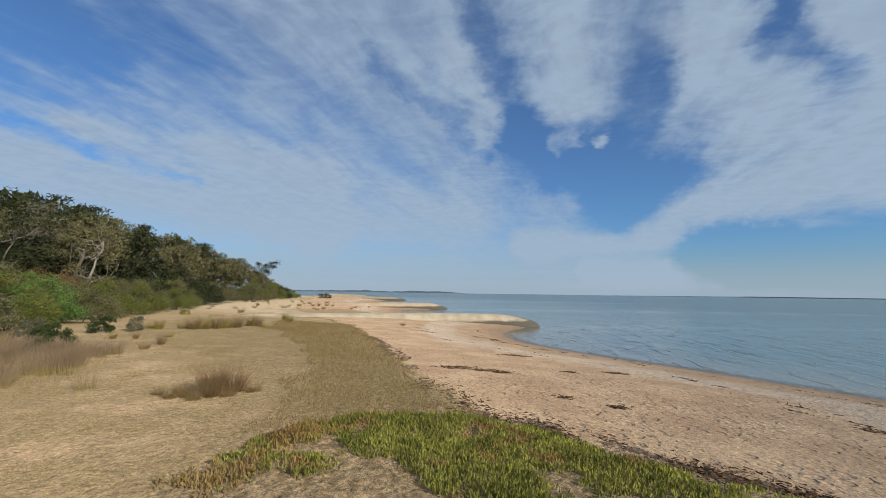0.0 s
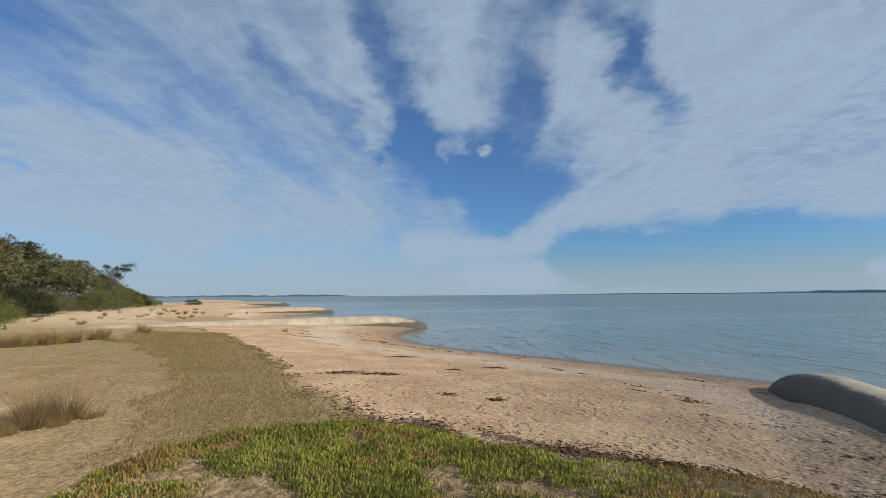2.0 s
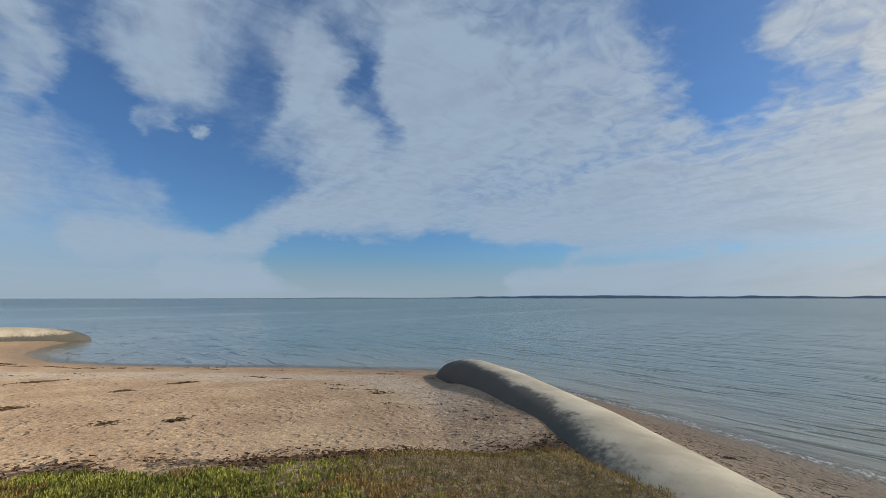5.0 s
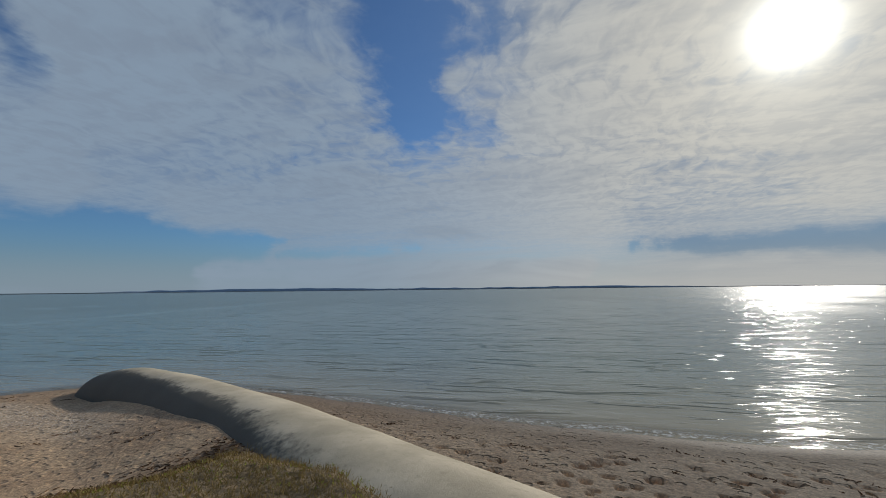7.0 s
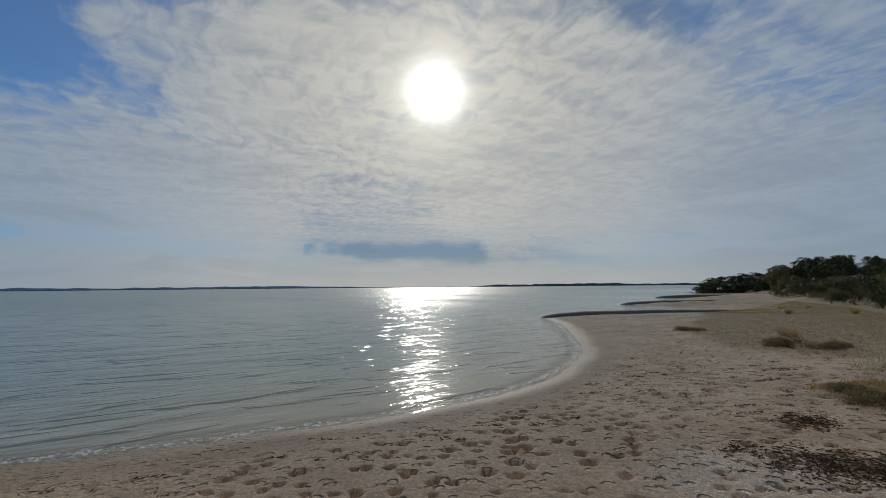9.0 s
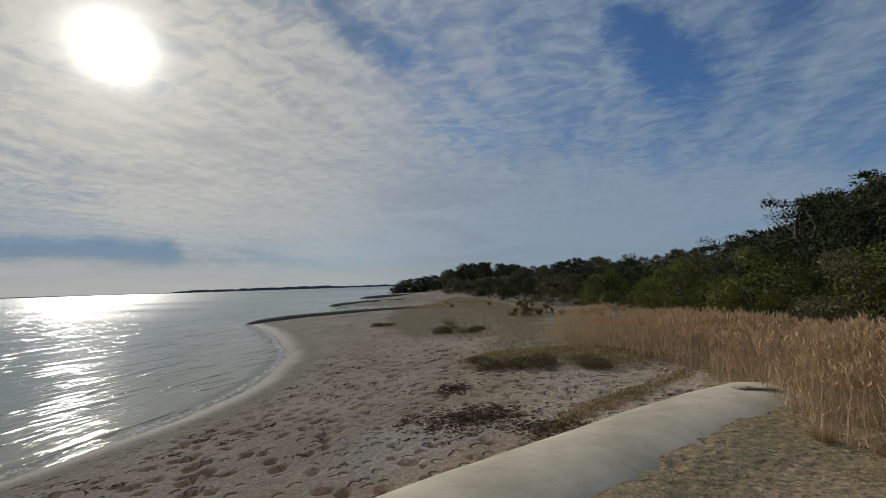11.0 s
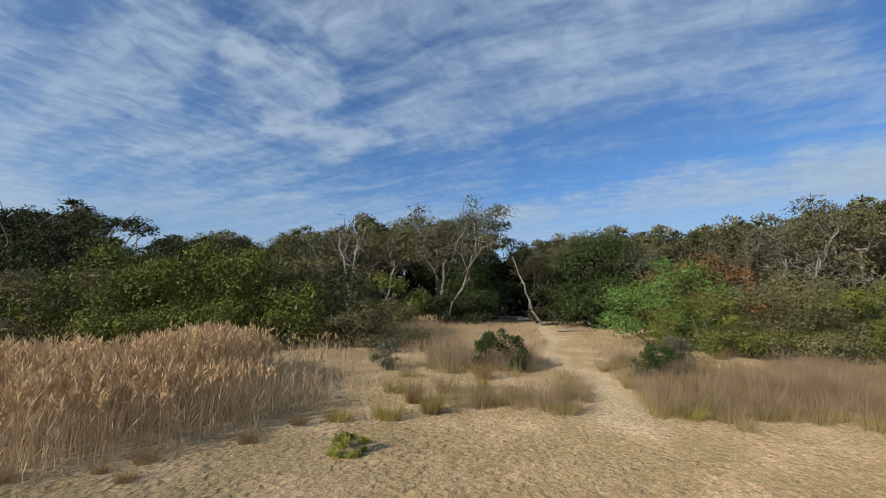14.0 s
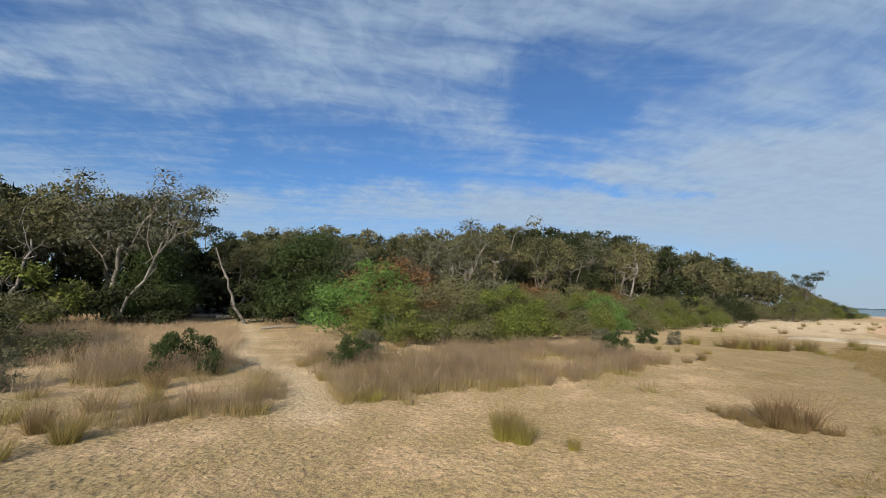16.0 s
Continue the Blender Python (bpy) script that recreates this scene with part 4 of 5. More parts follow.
def tube(points, radii, sides=6):
    """A tapered limb along points."""
    p, r = np.array(points, float), np.array(radii, float)
    tan = unit(np.gradient(p, axis=0))
    a = unit(np.cross(tan, [0.31, 0.87, 0.12]))
    b = np.cross(tan, a)
    th = np.linspace(0, 2 * math.pi, sides, endpoint=False)
    v = (p[:, None] + r[:, None, None] * (np.cos(th)[None, :, None] * a[:, None] + np.sin(th)[None, :, None] * b[:, None])).reshape(-1, 3)
    i, j = np.meshgrid(np.arange(len(p) - 1), np.arange(sides), indexing="ij")
    k = (j + 1) % sides
    return v, np.stack([i * sides + j, i * sides + k, (i + 1) * sides + k, (i + 1) * sides + j], -1).reshape(-1, 4)


def joined(pieces):
    vs, fs, n = [], [], 0
    for v, f in pieces:
        vs.append(v)
        fs.append(f + n)
        n += len(v)
    return np.concatenate(vs), np.concatenate(fs)


def limb_line(start, end, rng, sag=0.12, n=6, wiggle=0.05):
    t = np.linspace(0, 1, n)[:, None]
    length = np.linalg.norm(end - start)
    p = start + (end - start) * t
    p[:, 2] -= (np.sin(t[:, 0] * math.pi) * sag * length)
    p[1:-1] += rng.normal(size=(n - 2, 3)) * wiggle * length
    return p


def child(name, me, parent):
    ob = new(name, me)
    ob.parent = parent
    return ob


def clump_leaves(centres, sizes, count, leaf, rng, squash=0.8, inner=0.76, shape=0.5):
    """Leaves in tight uneven clumps: most lie along the clump's skin like shingles, larger sprays fill its heart."""
    c = np.repeat(centres, count, axis=0)
    s = np.repeat(sizes, count)[:, None]
    d = unit(rng.normal(size=(len(c), 3)))
    d[:, 2] = np.where(d[:, 2] < -0.45, -d[:, 2], d[:, 2])
    lobes = 1 + 0.6 * fbm(d[:, 0] * 2.2 + c[:, 0] * 3.1, d[:, 1] * 2.2 + d[:, 2] * 2.9 + c[:, 1] * 3.1, 1.0, 2, 7)[:, None]
    heart = rng.random(len(c)) < 0.16
    r = np.where(heart[:, None], 0.3 + 0.35 * rng.random((len(c), 1)), inner + (1.08 - inner) * rng.random((len(c), 1)))
    base = c + d * r * lobes * s * [1, 1, squash]
    way = unit(np.cross(d, rng.normal(size=d.shape)) + d * 0.3 + rng.normal(size=d.shape) * 0.35 + [0, 0, 0.2])
    ln = (leaf * rng.uniform(0.6, 1.3, len(c)) * np.where(heart, 2.1, 1.0))[:, None]
    side = unit(np.cross(way, d + rng.normal(size=d.shape) * 0.5)) * ln * shape / 2
    mid = base + way * ln * 0.3
    return np.stack([mid + side, base + way * ln, mid - side - way * ln * 0.25], 1).reshape(-1, 3)


def make_tree(seed, tall=6.0, spread=2.3, leaves=170, clumps=46, leaf=0.115, leafmat=None, bark=None, lean=(0.3, 0.0), bare=0.35, flat=0.55, stout=1.0):
    """A coastal tree: a leaning trunk, forked limbs and a crown of separate leaf clumps. bare: the share of its height without leaves."""
    rng = np.random.default_rng(seed)
    root = new("tree")
    lean = np.array([lean[0], lean[1]]) * tall
    top = np.array([lean[0], lean[1], tall * 0.62])
    trunk = limb_line(np.array([0, 0, -0.3]), top, rng, -0.02, 8, 0.025)
    child("trunk", np_mesh("trunk", *tube(trunk, (np.linspace(0.026, 0.012, 8) * tall + 0.01) * stout, 8), bark, True), root)
    ends, sizes = [], []
    n_limbs = 6
    for k in range(n_limbs):
        a = 2 * math.pi * (k + rng.random() * 0.7) / n_limbs
        at = trunk[rng.integers(3, 8)]
        r = spread * rng.uniform(0.45, 0.95)
        end = np.array([top[0] + math.cos(a) * r, top[1] + math.sin(a) * r, tall * rng.uniform(max(bare + 0.12, 0.5), 0.92)])
        line = limb_line(at, end, rng, 0.10, 6, 0.05)
        twigs = [tube(line, np.linspace(0.011, 0.004, 6) * tall * stout, 5)]
        for _ in range(3):
            s = line[rng.integers(2, 6)]
            e = s + unit(rng.normal(size=3) + [0, 0, 0.8]) * spread * rng.uniform(0.3, 0.55)
            twigs.append(tube(limb_line(s, e, rng, 0.05, 4, 0.05), np.linspace(0.006, 0.002, 4) * tall, 3))
            ends.append(e)
        ends.append(end)
        child("limb", np_mesh("limb", *joined(twigs), bark, True), root)
    while len(ends) < clumps:
        a, r = rng.random() * 2 * math.pi, spread * math.sqrt(rng.random())
        edge = 1 - (r / spread) ** 2
        z = tall * (bare + 0.1 + (0.9 - bare) * (rng.random() ** flat) * (0.35 + 0.65 * edge))
        ends.append(np.array([top[0] + math.cos(a) * r, top[1] + math.sin(a) * r, z]))
    ends = np.array(ends)
    ends[:, 2] = np.minimum(ends[:, 2], tall * 0.95)
    sizes = rng.uniform(0.06, 0.125, len(ends)) * tall
    v = clump_leaves(ends, sizes, leaves, leaf, rng)
    child("crown", np_mesh("crown", v, tris_of(len(v) // 3), leafmat), root)
    return root


def make_shrub(seed, tall=2.4, wide=1.8, leaves=180, clumps=46, leaf=0.08, leafmat=None, shape=0.5):
    """A dense rounded bush down to the ground, its outline broken by shoots."""
    rng = np.random.default_rng(seed)
    root = new("shrub")
    ends = []
    for k in range(clumps):
        a, r = rng.random() * 2 * math.pi, wide * math.sqrt(rng.random())
        dome = math.sqrt(max(0.05, 1 - (r / wide) ** 2))
        z = tall * 0.80 * dome * rng.uniform(0.88, 1.06)
        if k % 3 == 0:
            r, z = wide * rng.uniform(0.72, 0.98), tall * rng.uniform(0.08, 0.34)
        elif k % 5 == 1:
            r, z = r * 0.7, tall * rng.uniform(0.2, 0.6) * dome
        ends.append(np.array([math.cos(a) * r, math.sin(a) * r, z]))
    for e in ends[1:18:3]:
        line = limb_line(np.array([e[0] * 0.15, e[1] * 0.15, -0.1]), e * 0.75, rng, 0.05, 5, 0.05)
        child("stem", np_mesh("stem", *tube(line, np.linspace(0.016, 0.005, 5) * tall, 5), BARK, True), root)
    ends = np.array(ends)
    sizes = rng.uniform(0.13, 0.22, len(ends)) * tall
    v = clump_leaves(ends, sizes, leaves, leaf, rng, 0.85, 0.8, shape)
    n = clumps * 5
    tips = ends[rng.integers(0, len(ends), n)] + unit(rng.normal(size=(n, 3)) + [0, 0, 1.0]) * 0.13 * tall * [1, 1, 0.9]
    k = np.repeat(tips, 7, axis=0) + rng.normal(size=(n * 7, 3)) * 0.04 * tall
    v2 = leaf_tris(k, unit(rng.normal(size=k.shape) * 0.6 + [0, 0, 1.0]), np.full(len(k), leaf), np.full(len(k), leaf * shape), rng)
    v = np.concatenate([v, v2])
    child("foliage", np_mesh("foliage", v, tris_of(len(v) // 3), leafmat), root)
    return root


def make_dead_tree(seed, tall, lean, bark, forks=7, spread=1.2):
    rng = np.random.default_rng(seed)
    root = new("dead_tree")
    top = np.array([lean[0] * tall, lean[1] * tall, tall])
    trunk = limb_line(np.array([0, 0, -0.3]), top, rng, 0.03, 10, 0.02)
    child("trunk", np_mesh("trunk", *tube(trunk, np.linspace(0.022, 0.006, 10) * tall + 0.01, 8), bark, True), root)
    for _ in range(forks):
        s = trunk[rng.integers(3, 9)]
        e = s + unit(rng.normal(size=3) * [1, 1, 0.4] + [0, 0, 0.9]) * spread * rng.uniform(0.5, 1.1)
        line = limb_line(s, e, rng, 0.12, 6, 0.06)
        bits = [tube(line, np.linspace(0.008, 0.002, 6) * tall, 5)]
        for _ in range(3):
            q = line[rng.integers(2, 6)]
            bits.append(tube(limb_line(q, q + unit(rng.normal(size=3) + [0, 0, 0.6]) * spread * 0.35, rng, 0.05, 4, 0.06), np.linspace(0.004, 0.0012, 4) * tall, 4))
        child("branch", np_mesh("branch", *joined(bits), bark, True), root)
    return root


def place_of(az, dist):
    return -math.sin(radians(az)) * dist, math.cos(radians(az)) * dist


def plant(ob, x, y, turn=0.0, size=1.0, label="", category="", group="", sink=0.05):
    """A copy of a plant that stands on the ground."""
    made = copy_thing(ob, Matrix.Translation((x, y, height1(x, y) - sink)) @ Matrix.Rotation(turn, 4, "Z"))
    made.scale = (size, size, size) if isinstance(size, (int, float)) else size
    return tagged(made, label, category, group)


def discard(ob):
    for o in (*ob.children_recursive, ob):
        bpy.data.objects.remove(o)


# ---------------------------------------------------------------- the wood behind the beach
TREES = [
    (make_tree(1, 6.0, 2.2, leafmat=LEAF_OLIVE, bark=BARK), "olive-green coastal tree with a dark crooked trunk"),
    (make_tree(2, 6.0, 1.9, leafmat=LEAF_OLIVE, bark=BARK, lean=(0.15, 0.1), bare=0.45), "olive-green coastal tree with a high open crown"),
    (make_tree(3, 6.0, 2.4, leafmat=LEAF_DARK, bark=BARK, lean=(-0.1, 0.1), bare=0.2), "dark green coastal tree with a dense crown"),
    (make_tree(4, 6.0, 2.0, leafmat=LEAF_GREY, bark=BARK_PALE, lean=(0.2, -0.1), bare=0.4, leaves=130), "grey-green coastal tree with a pale trunk"),
    (make_tree(5, 6.0, 2.4, leafmat=LEAF_OLIVE, bark=BARK_PALE, lean=(-0.2, 0.0), bare=0.35, leaves=150), "olive coastal tree with pale forked limbs"),
    (make_tree(6, 6.0, 2.6, leafmat=LEAF_DARK, bark=BARK, lean=(0.05, 0.0), bare=0.1, leaves=160, clumps=54), "bushy dark green coastal tree"),
]
SHRUBS = [
    (make_shrub(21, 2.4, 1.7, 300, 50, 0.062, leafmat=LEAF_GREEN), "dense green leafy coastal shrub"),
    (make_shrub(22, 2.4, 1.9, 300, 50, 0.062, leafmat=LEAF_OLIVE), "dense olive-green coastal shrub"),
    (make_shrub(23, 2.4, 1.6, 330, 50, 0.058, leafmat=LEAF_BRIGHT), "bright green rounded coastal shrub"),
    (make_shrub(24, 2.4, 1.8, leafmat=LEAF_DARK), "dark green dense coastal shrub"),
    (make_shrub(25, 2.4, 1.6, leafmat=LEAF_RUST, leaves=120), "rust-brown half-dead coastal shrub"),
    (make_shrub(26, 2.4, 1.6, leafmat=LEAF_GREY, leaves=140), "grey-green sparse coastal shrub"),
]
FAR_TREES = [
    (make_tree(7, 6.0, 2.3, leafmat=LEAF_OLIVE, bark=BARK, leaves=105, leaf=0.205), "olive-green coastal tree deeper in the wood"),
    (make_tree(8, 6.0, 2.5, leafmat=LEAF_DARK, bark=BARK, leaves=105, leaf=0.205, bare=0.15), "dark green coastal tree deeper in the wood"),
    (make_tree(9, 6.0, 2.0, leafmat=LEAF_OLIVE, bark=BARK_PALE, leaves=95, leaf=0.2, bare=0.4), "open-crowned coastal tree deeper in the wood"),
]
SHADE_FILL_SHRUB = make_shrub(27, 2.4, 1.8, leaves=60, clumps=34, leaf=0.2, leafmat=LEAF_DARK)
FOOT_SHRUBS = [
    (make_shrub(28, 2.4, 1.7, leaves=95, clumps=34, leaf=0.14, leafmat=LEAF_GREEN), "green shrub at the foot of the wood"),
    (make_shrub(29, 2.4, 1.8, leaves=95, clumps=34, leaf=0.14, leafmat=LEAF_OLIVE), "olive-green shrub at the foot of the wood"),
    (make_shrub(30, 2.4, 1.8, leaves=95, clumps=34, leaf=0.14, leafmat=LEAF_DARK), "dark green shrub at the foot of the wood"),
]
SKYLINE_AZ = [20, 22, 24, 27.4, 31.5, 36, 44, 50, 58, 64, 70, 78, 83, 87, 92, 98, 105, 112, 119, 123, 128, 135, 140, 148.5, 150.5, 155, 160, 165, 170, 175, 180, 185, 189]
SKYLINE_EL = [0.3, 1.0, 2.0, 3.7, 5.6, 7.2, 8.0, 9.5, 10.3, 9.3, 8.6, 8.7, 8.2, 7.6, 7.8, 10.4, 10.4, 9.6, 7.9, 7.6, 7.3, 6.6, 8.4, 7.4, 4.6, 3.7, 2.7, 2.4, 3.0, 2.0, 2.5, 2.7, 1.4]
WOOD_AT = [130.0, 115, 93.8, 73.3, 56.6, 46.1, 38.8, 35.2, 31.5, 30.5, 30.0, 29.4, 29.0, 28.7, 28.4, 28.0, 28.0, 27.8, 26.9, 26.3, 25.7, 24.9, 24.3, 25.6, 26.4, 29.5, 33.0, 39.5, 46.0, 53.5, 60.7, 71.8, 95.0]


def build_wood():
    rng = random.Random(5)
    for row, (back, share) in enumerate(((0, 0.93), (4.5, 1.0), (10, 1.0), (17, 0.98))):
        az = 20.5 + row * 1.3
        while az < 189:
            dist = np.interp(az, SKYLINE_AZ, WOOD_AT) * (1 + back / 30)
            el = np.interp(az, SKYLINE_AZ, SKYLINE_EL) * share
            x, y = place_of(az, dist * rng.uniform(0.96, 1.05))
            tall = (math.tan(radians(el)) * dist + 1.65 - height1(x, y)) * rng.uniform(0.92, 1.04)
            gap = 89.0 < az < 96.0 and row < 1
            if tall > 1.2 and not gap:
                k = rng.choice([0, 0, 1, 1, 2, 3, 4, 4, 5] if az < 122 else [0, 2, 2, 5, 5, 1, 3])
                ob, label = TREES[k]
                if row > 1 or dist > 44:
                    ob, label = FAR_TREES[(0, 2, 1, 2, 0, 1)[k]]
                s = tall / 6.0
                w = max(s, 0.62) * rng.uniform(0.9, 1.15)
                plant(ob, x, y, rng.random() * 6.28, (w, w, s), label, "tree", "trees of the coastal wood")
            az += math.degrees((2.9 if row < 2 else 3.6) / dist) * rng.uniform(0.8, 1.3)
    # undergrowth along the foot of the wood
    az = 24.0
    while az < 187:
        dist = np.interp(az, SKYLINE_AZ, WOOD_AT) - 2.2
        x, y = place_of(az, dist * rng.uniform(0.95, 1.03))
        if not 88.5 < az < 96.0:
            ob, label = FOOT_SHRUBS[rng.choice([0, 1, 1, 2, 2])]
            s = rng.uniform(0.8, 1.35)
            plant(ob, x, y, rng.random() * 6.28, (s * 1.1, s * 1.1, s), label, "shrub", "shrubs of the coastal wood")
        az += math.degrees(2.3 / dist) * rng.uniform(0.75, 1.2)
    # a second layer added between the trunks, its dark leaves standing in for shade
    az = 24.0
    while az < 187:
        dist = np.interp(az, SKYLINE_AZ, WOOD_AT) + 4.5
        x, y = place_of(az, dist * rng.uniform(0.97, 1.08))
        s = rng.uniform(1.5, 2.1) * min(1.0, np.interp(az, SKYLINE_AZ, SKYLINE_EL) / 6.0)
        plant(SHADE_FILL_SHRUB, x, y, rng.random() * 6.28, (s * 1.15, s * 1.15, s), "dark filler shrub that deepens the shade between the trunks", "shrub", "shrubs of the coastal wood")
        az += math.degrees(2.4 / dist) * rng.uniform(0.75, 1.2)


def build_thickets():
    rng = random.Random(9)
    # the hedge of green shrubs between the path and the northern beach: x, y, height, kind
    hedge = [(-17.7, 5.15, 3.1, 2), (-15.2, 5.6, 1.9, 0), (-19.2, 6.9, 3.5, 4), (-15.2, 7.6, 2.4, 1), (-14.4, 9.2, 2.0, 0),
             (-17.4, 9.4, 2.9, 1), (-15.6, 11.2, 2.3, 0), (-18.6, 11.8, 3.0, 5), (-16.0, 13.4, 2.2, 1), (-18.8, 14.6, 2.7, 4), (-16.4, 15.8, 2.1, 0),
             (-17.4, 18.0, 2.2, 2), (-20.2, 18.0, 2.9, 1), (-17.6, 20.4, 2.0, 1), (-20.6, 22.0, 2.6, 4), (-18.6, 23.2, 2.0, 0), (-21.4, 26.0, 2.5, 1),
             (-19.6, 27.4, 1.9, 0), (-22.4, 31.0, 2.4, 1), (-21.0, 33.4, 1.6, 0), (-24.5, 38.0, 2.6, 1), (-26.0, 45.0, 2.8, 3), (-29.0, 54.0, 2.8, 1),
             (-27.5, 61.0, 2.6, 1), (-29.5, 66.0, 3.0, 0), (-30.5, 71.0, 3.1, 1), (-31.0, 77.0, 2.8, 0), (-32.0, 83.0, 2.6, 3), (-33.0, 89.0, 2.2, 0), (-33.6, 95.0, 1.6, 0)]
    south = [(-14.4, -7.2, 2.6, 3), (-12.6, -8.8, 3.0, 0), (-11.4, -11.0, 2.6, 0), (-13.2, -11.2, 3.4, 0), (-15.6, -8.8, 3.4, 1), (-10.8, -14.0, 2.5, 1),
             (-12.6, -14.6, 3.3, 0), (-9.2, -17.4, 2.5, 0), (-11.4, -18.2, 3.2, 3), (-7.6, -20.6, 2.3, 0), (-9.8, -21.8, 3.0, 1), (-5.6, -25.0, 2.1, 0),
             (-7.8, -26.6, 2.9, 3), (-3.6, -30.0, 2.2, 1), (-5.4, -32.0, 2.8, 3), (-1.0, -37.0, 2.2, 3), (1.6, -44.0, 2.2, 3), (3.0, -52.0, 2.4, 1), (-13.6, -5.2, 1.7, 1)]
    for x, y, tall, k in hedge + south:
        ob, label = SHRUBS[k]
        s = tall / 2.2
        plant(ob, x, y, rng.random() * 6.28, (max(s, 0.95) * 1.05, max(s, 0.95) * 1.05, s), label, "shrub", "shrubs of the thicket")


build_wood()
build_thickets()

def build_far_point():
    """The wooded point at the southern end of the beach."""
    rng = random.Random(15)
    for k in range(22):
        az = -165.5 - k * 0.62
        dist = rng.uniform(150, 185)
        x, y = place_of(az, dist)
        tall = math.tan(radians(0.9 + 0.05 * k)) * dist + 1.4
        ob, label = FAR_TREES[rng.choice([0, 1, 1])]
        s = tall / 6.0
        plant(ob, x, y, rng.random() * 6.28, (max(s, 1.1), max(s, 1.1), s), label, "tree", "trees of the southern point")
    for k in range(20):
        az = -165.0 - k * 0.7
        x, y = place_of(az, rng.uniform(140, 150))
        s = rng.uniform(1.1, 1.6)
        ob, label = FOOT_SHRUBS[2]
        plant(ob, x, y, rng.random() * 6.28, (s * 1.3, s * 1.3, s), label, "shrub", "shrubs of the southern point")
    x, y = place_of(15.6, 100)
    plant(SHRUBS[3][0], x, y, 0.0, (0.9, 0.9, 0.55), "low dark shrub alone on the northern sand", "shrub")


build_far_point()

# single trees that stand out
lone = make_tree(31, 6.0, 1.5, leafmat=LEAF_DARK, bark=BARK, lean=(0.05, 0.0), bare=0.62, clumps=26, leaves=140)
x0, y0 = place_of(23.1, 92)
plant(lone, x0, y0, 0.5, 1.28, "lone umbrella-shaped tree at the end of the wood", "tree")
discard(lone)
tall_tree = make_tree(33, 8.2, 1.7, leafmat=LEAF_GREY, bark=BARK_PALE, lean=(-0.02, 0.30), bare=0.66, clumps=27, leaves=150, stout=0.4)
x0, y0 = place_of(101.0, 25.0)
plant(tall_tree, x0, y0, 0.0, 0.9, "tall sparse tree with a bare pale leaning trunk", "tree")
discard(tall_tree)
pine = make_shrub(35, 5.6, 1.75, 300, 70, 0.12, LEAF_BANKSIA)
x0, y0 = place_of(81.2, 23.8)
plant(pine, x0, y0, 1.0, (1.1, 1.1, 1.0), "dense dark green rounded banksia tree beside the clearing", "tree")
x0, y0 = place_of(97.6, 26.5)
plant(pine, x0, y0, 2.6, 0.85, "dense dark tree beside the clearing", "tree")
discard(pine)
snag = make_dead_tree(41, 4.6, (0.05, -0.44), BARK_PALE, 2, 0.7)
x0, y0 = place_of(88.0, 24.6)
plant(snag, x0, y0, 0.0, 0.85, "bare leaning grey trunk beside the clearing", "dead tree")
discard(snag)
dead = make_dead_tree(43, 4.6, (0.1, -0.25), BARK_PALE, 9, 1.5)
for az, dist, turn, size in ((112.0, 21.5, 0.3, 1.0), (114.5, 21.5, 2.2, 0.9), (109.5, 23.5, 4.0, 0.8), (60.5, 27.0, 1.0, 0.8), (64.0, 28.0, 3.0, 0.85), (41.0, 34.0, 2.0, 1.0)):
    x0, y0 = place_of(az, dist)
    plant(dead, x0, y0, turn, size, "bleached dead tree with twisted bare branches", "dead tree", "dead trees at the wood's edge")
discard(dead)
discard(SHADE_FILL_SHRUB)
for ob, _ in TREES + SHRUBS + FAR_TREES + FOOT_SHRUBS:
    discard(ob)


# ---------------------------------------------------------------- reeds, sedges and grasses
def scatter(outline, density, rng, limit=None, soft=0.0, seed=0):
    """Random points inside an outline."""
    p = np.array(outline)
    lo, hi = p.min(0), p.max(0)
    n = int(np.prod(hi - lo) * density)
    x, y = rng.uniform(lo[0], hi[0], n), rng.uniform(lo[1], hi[1], n)
    d = poly_distance(x, y, outline) + fbm(x, y, 0.9, 3, seed) * soft
    keep = d > 0
    return x[keep], y[keep]


def upright(n, rng, slant):
    return unit(np.concatenate([rng.normal(size=(n, 2)) * slant, np.ones((n, 1))], 1))


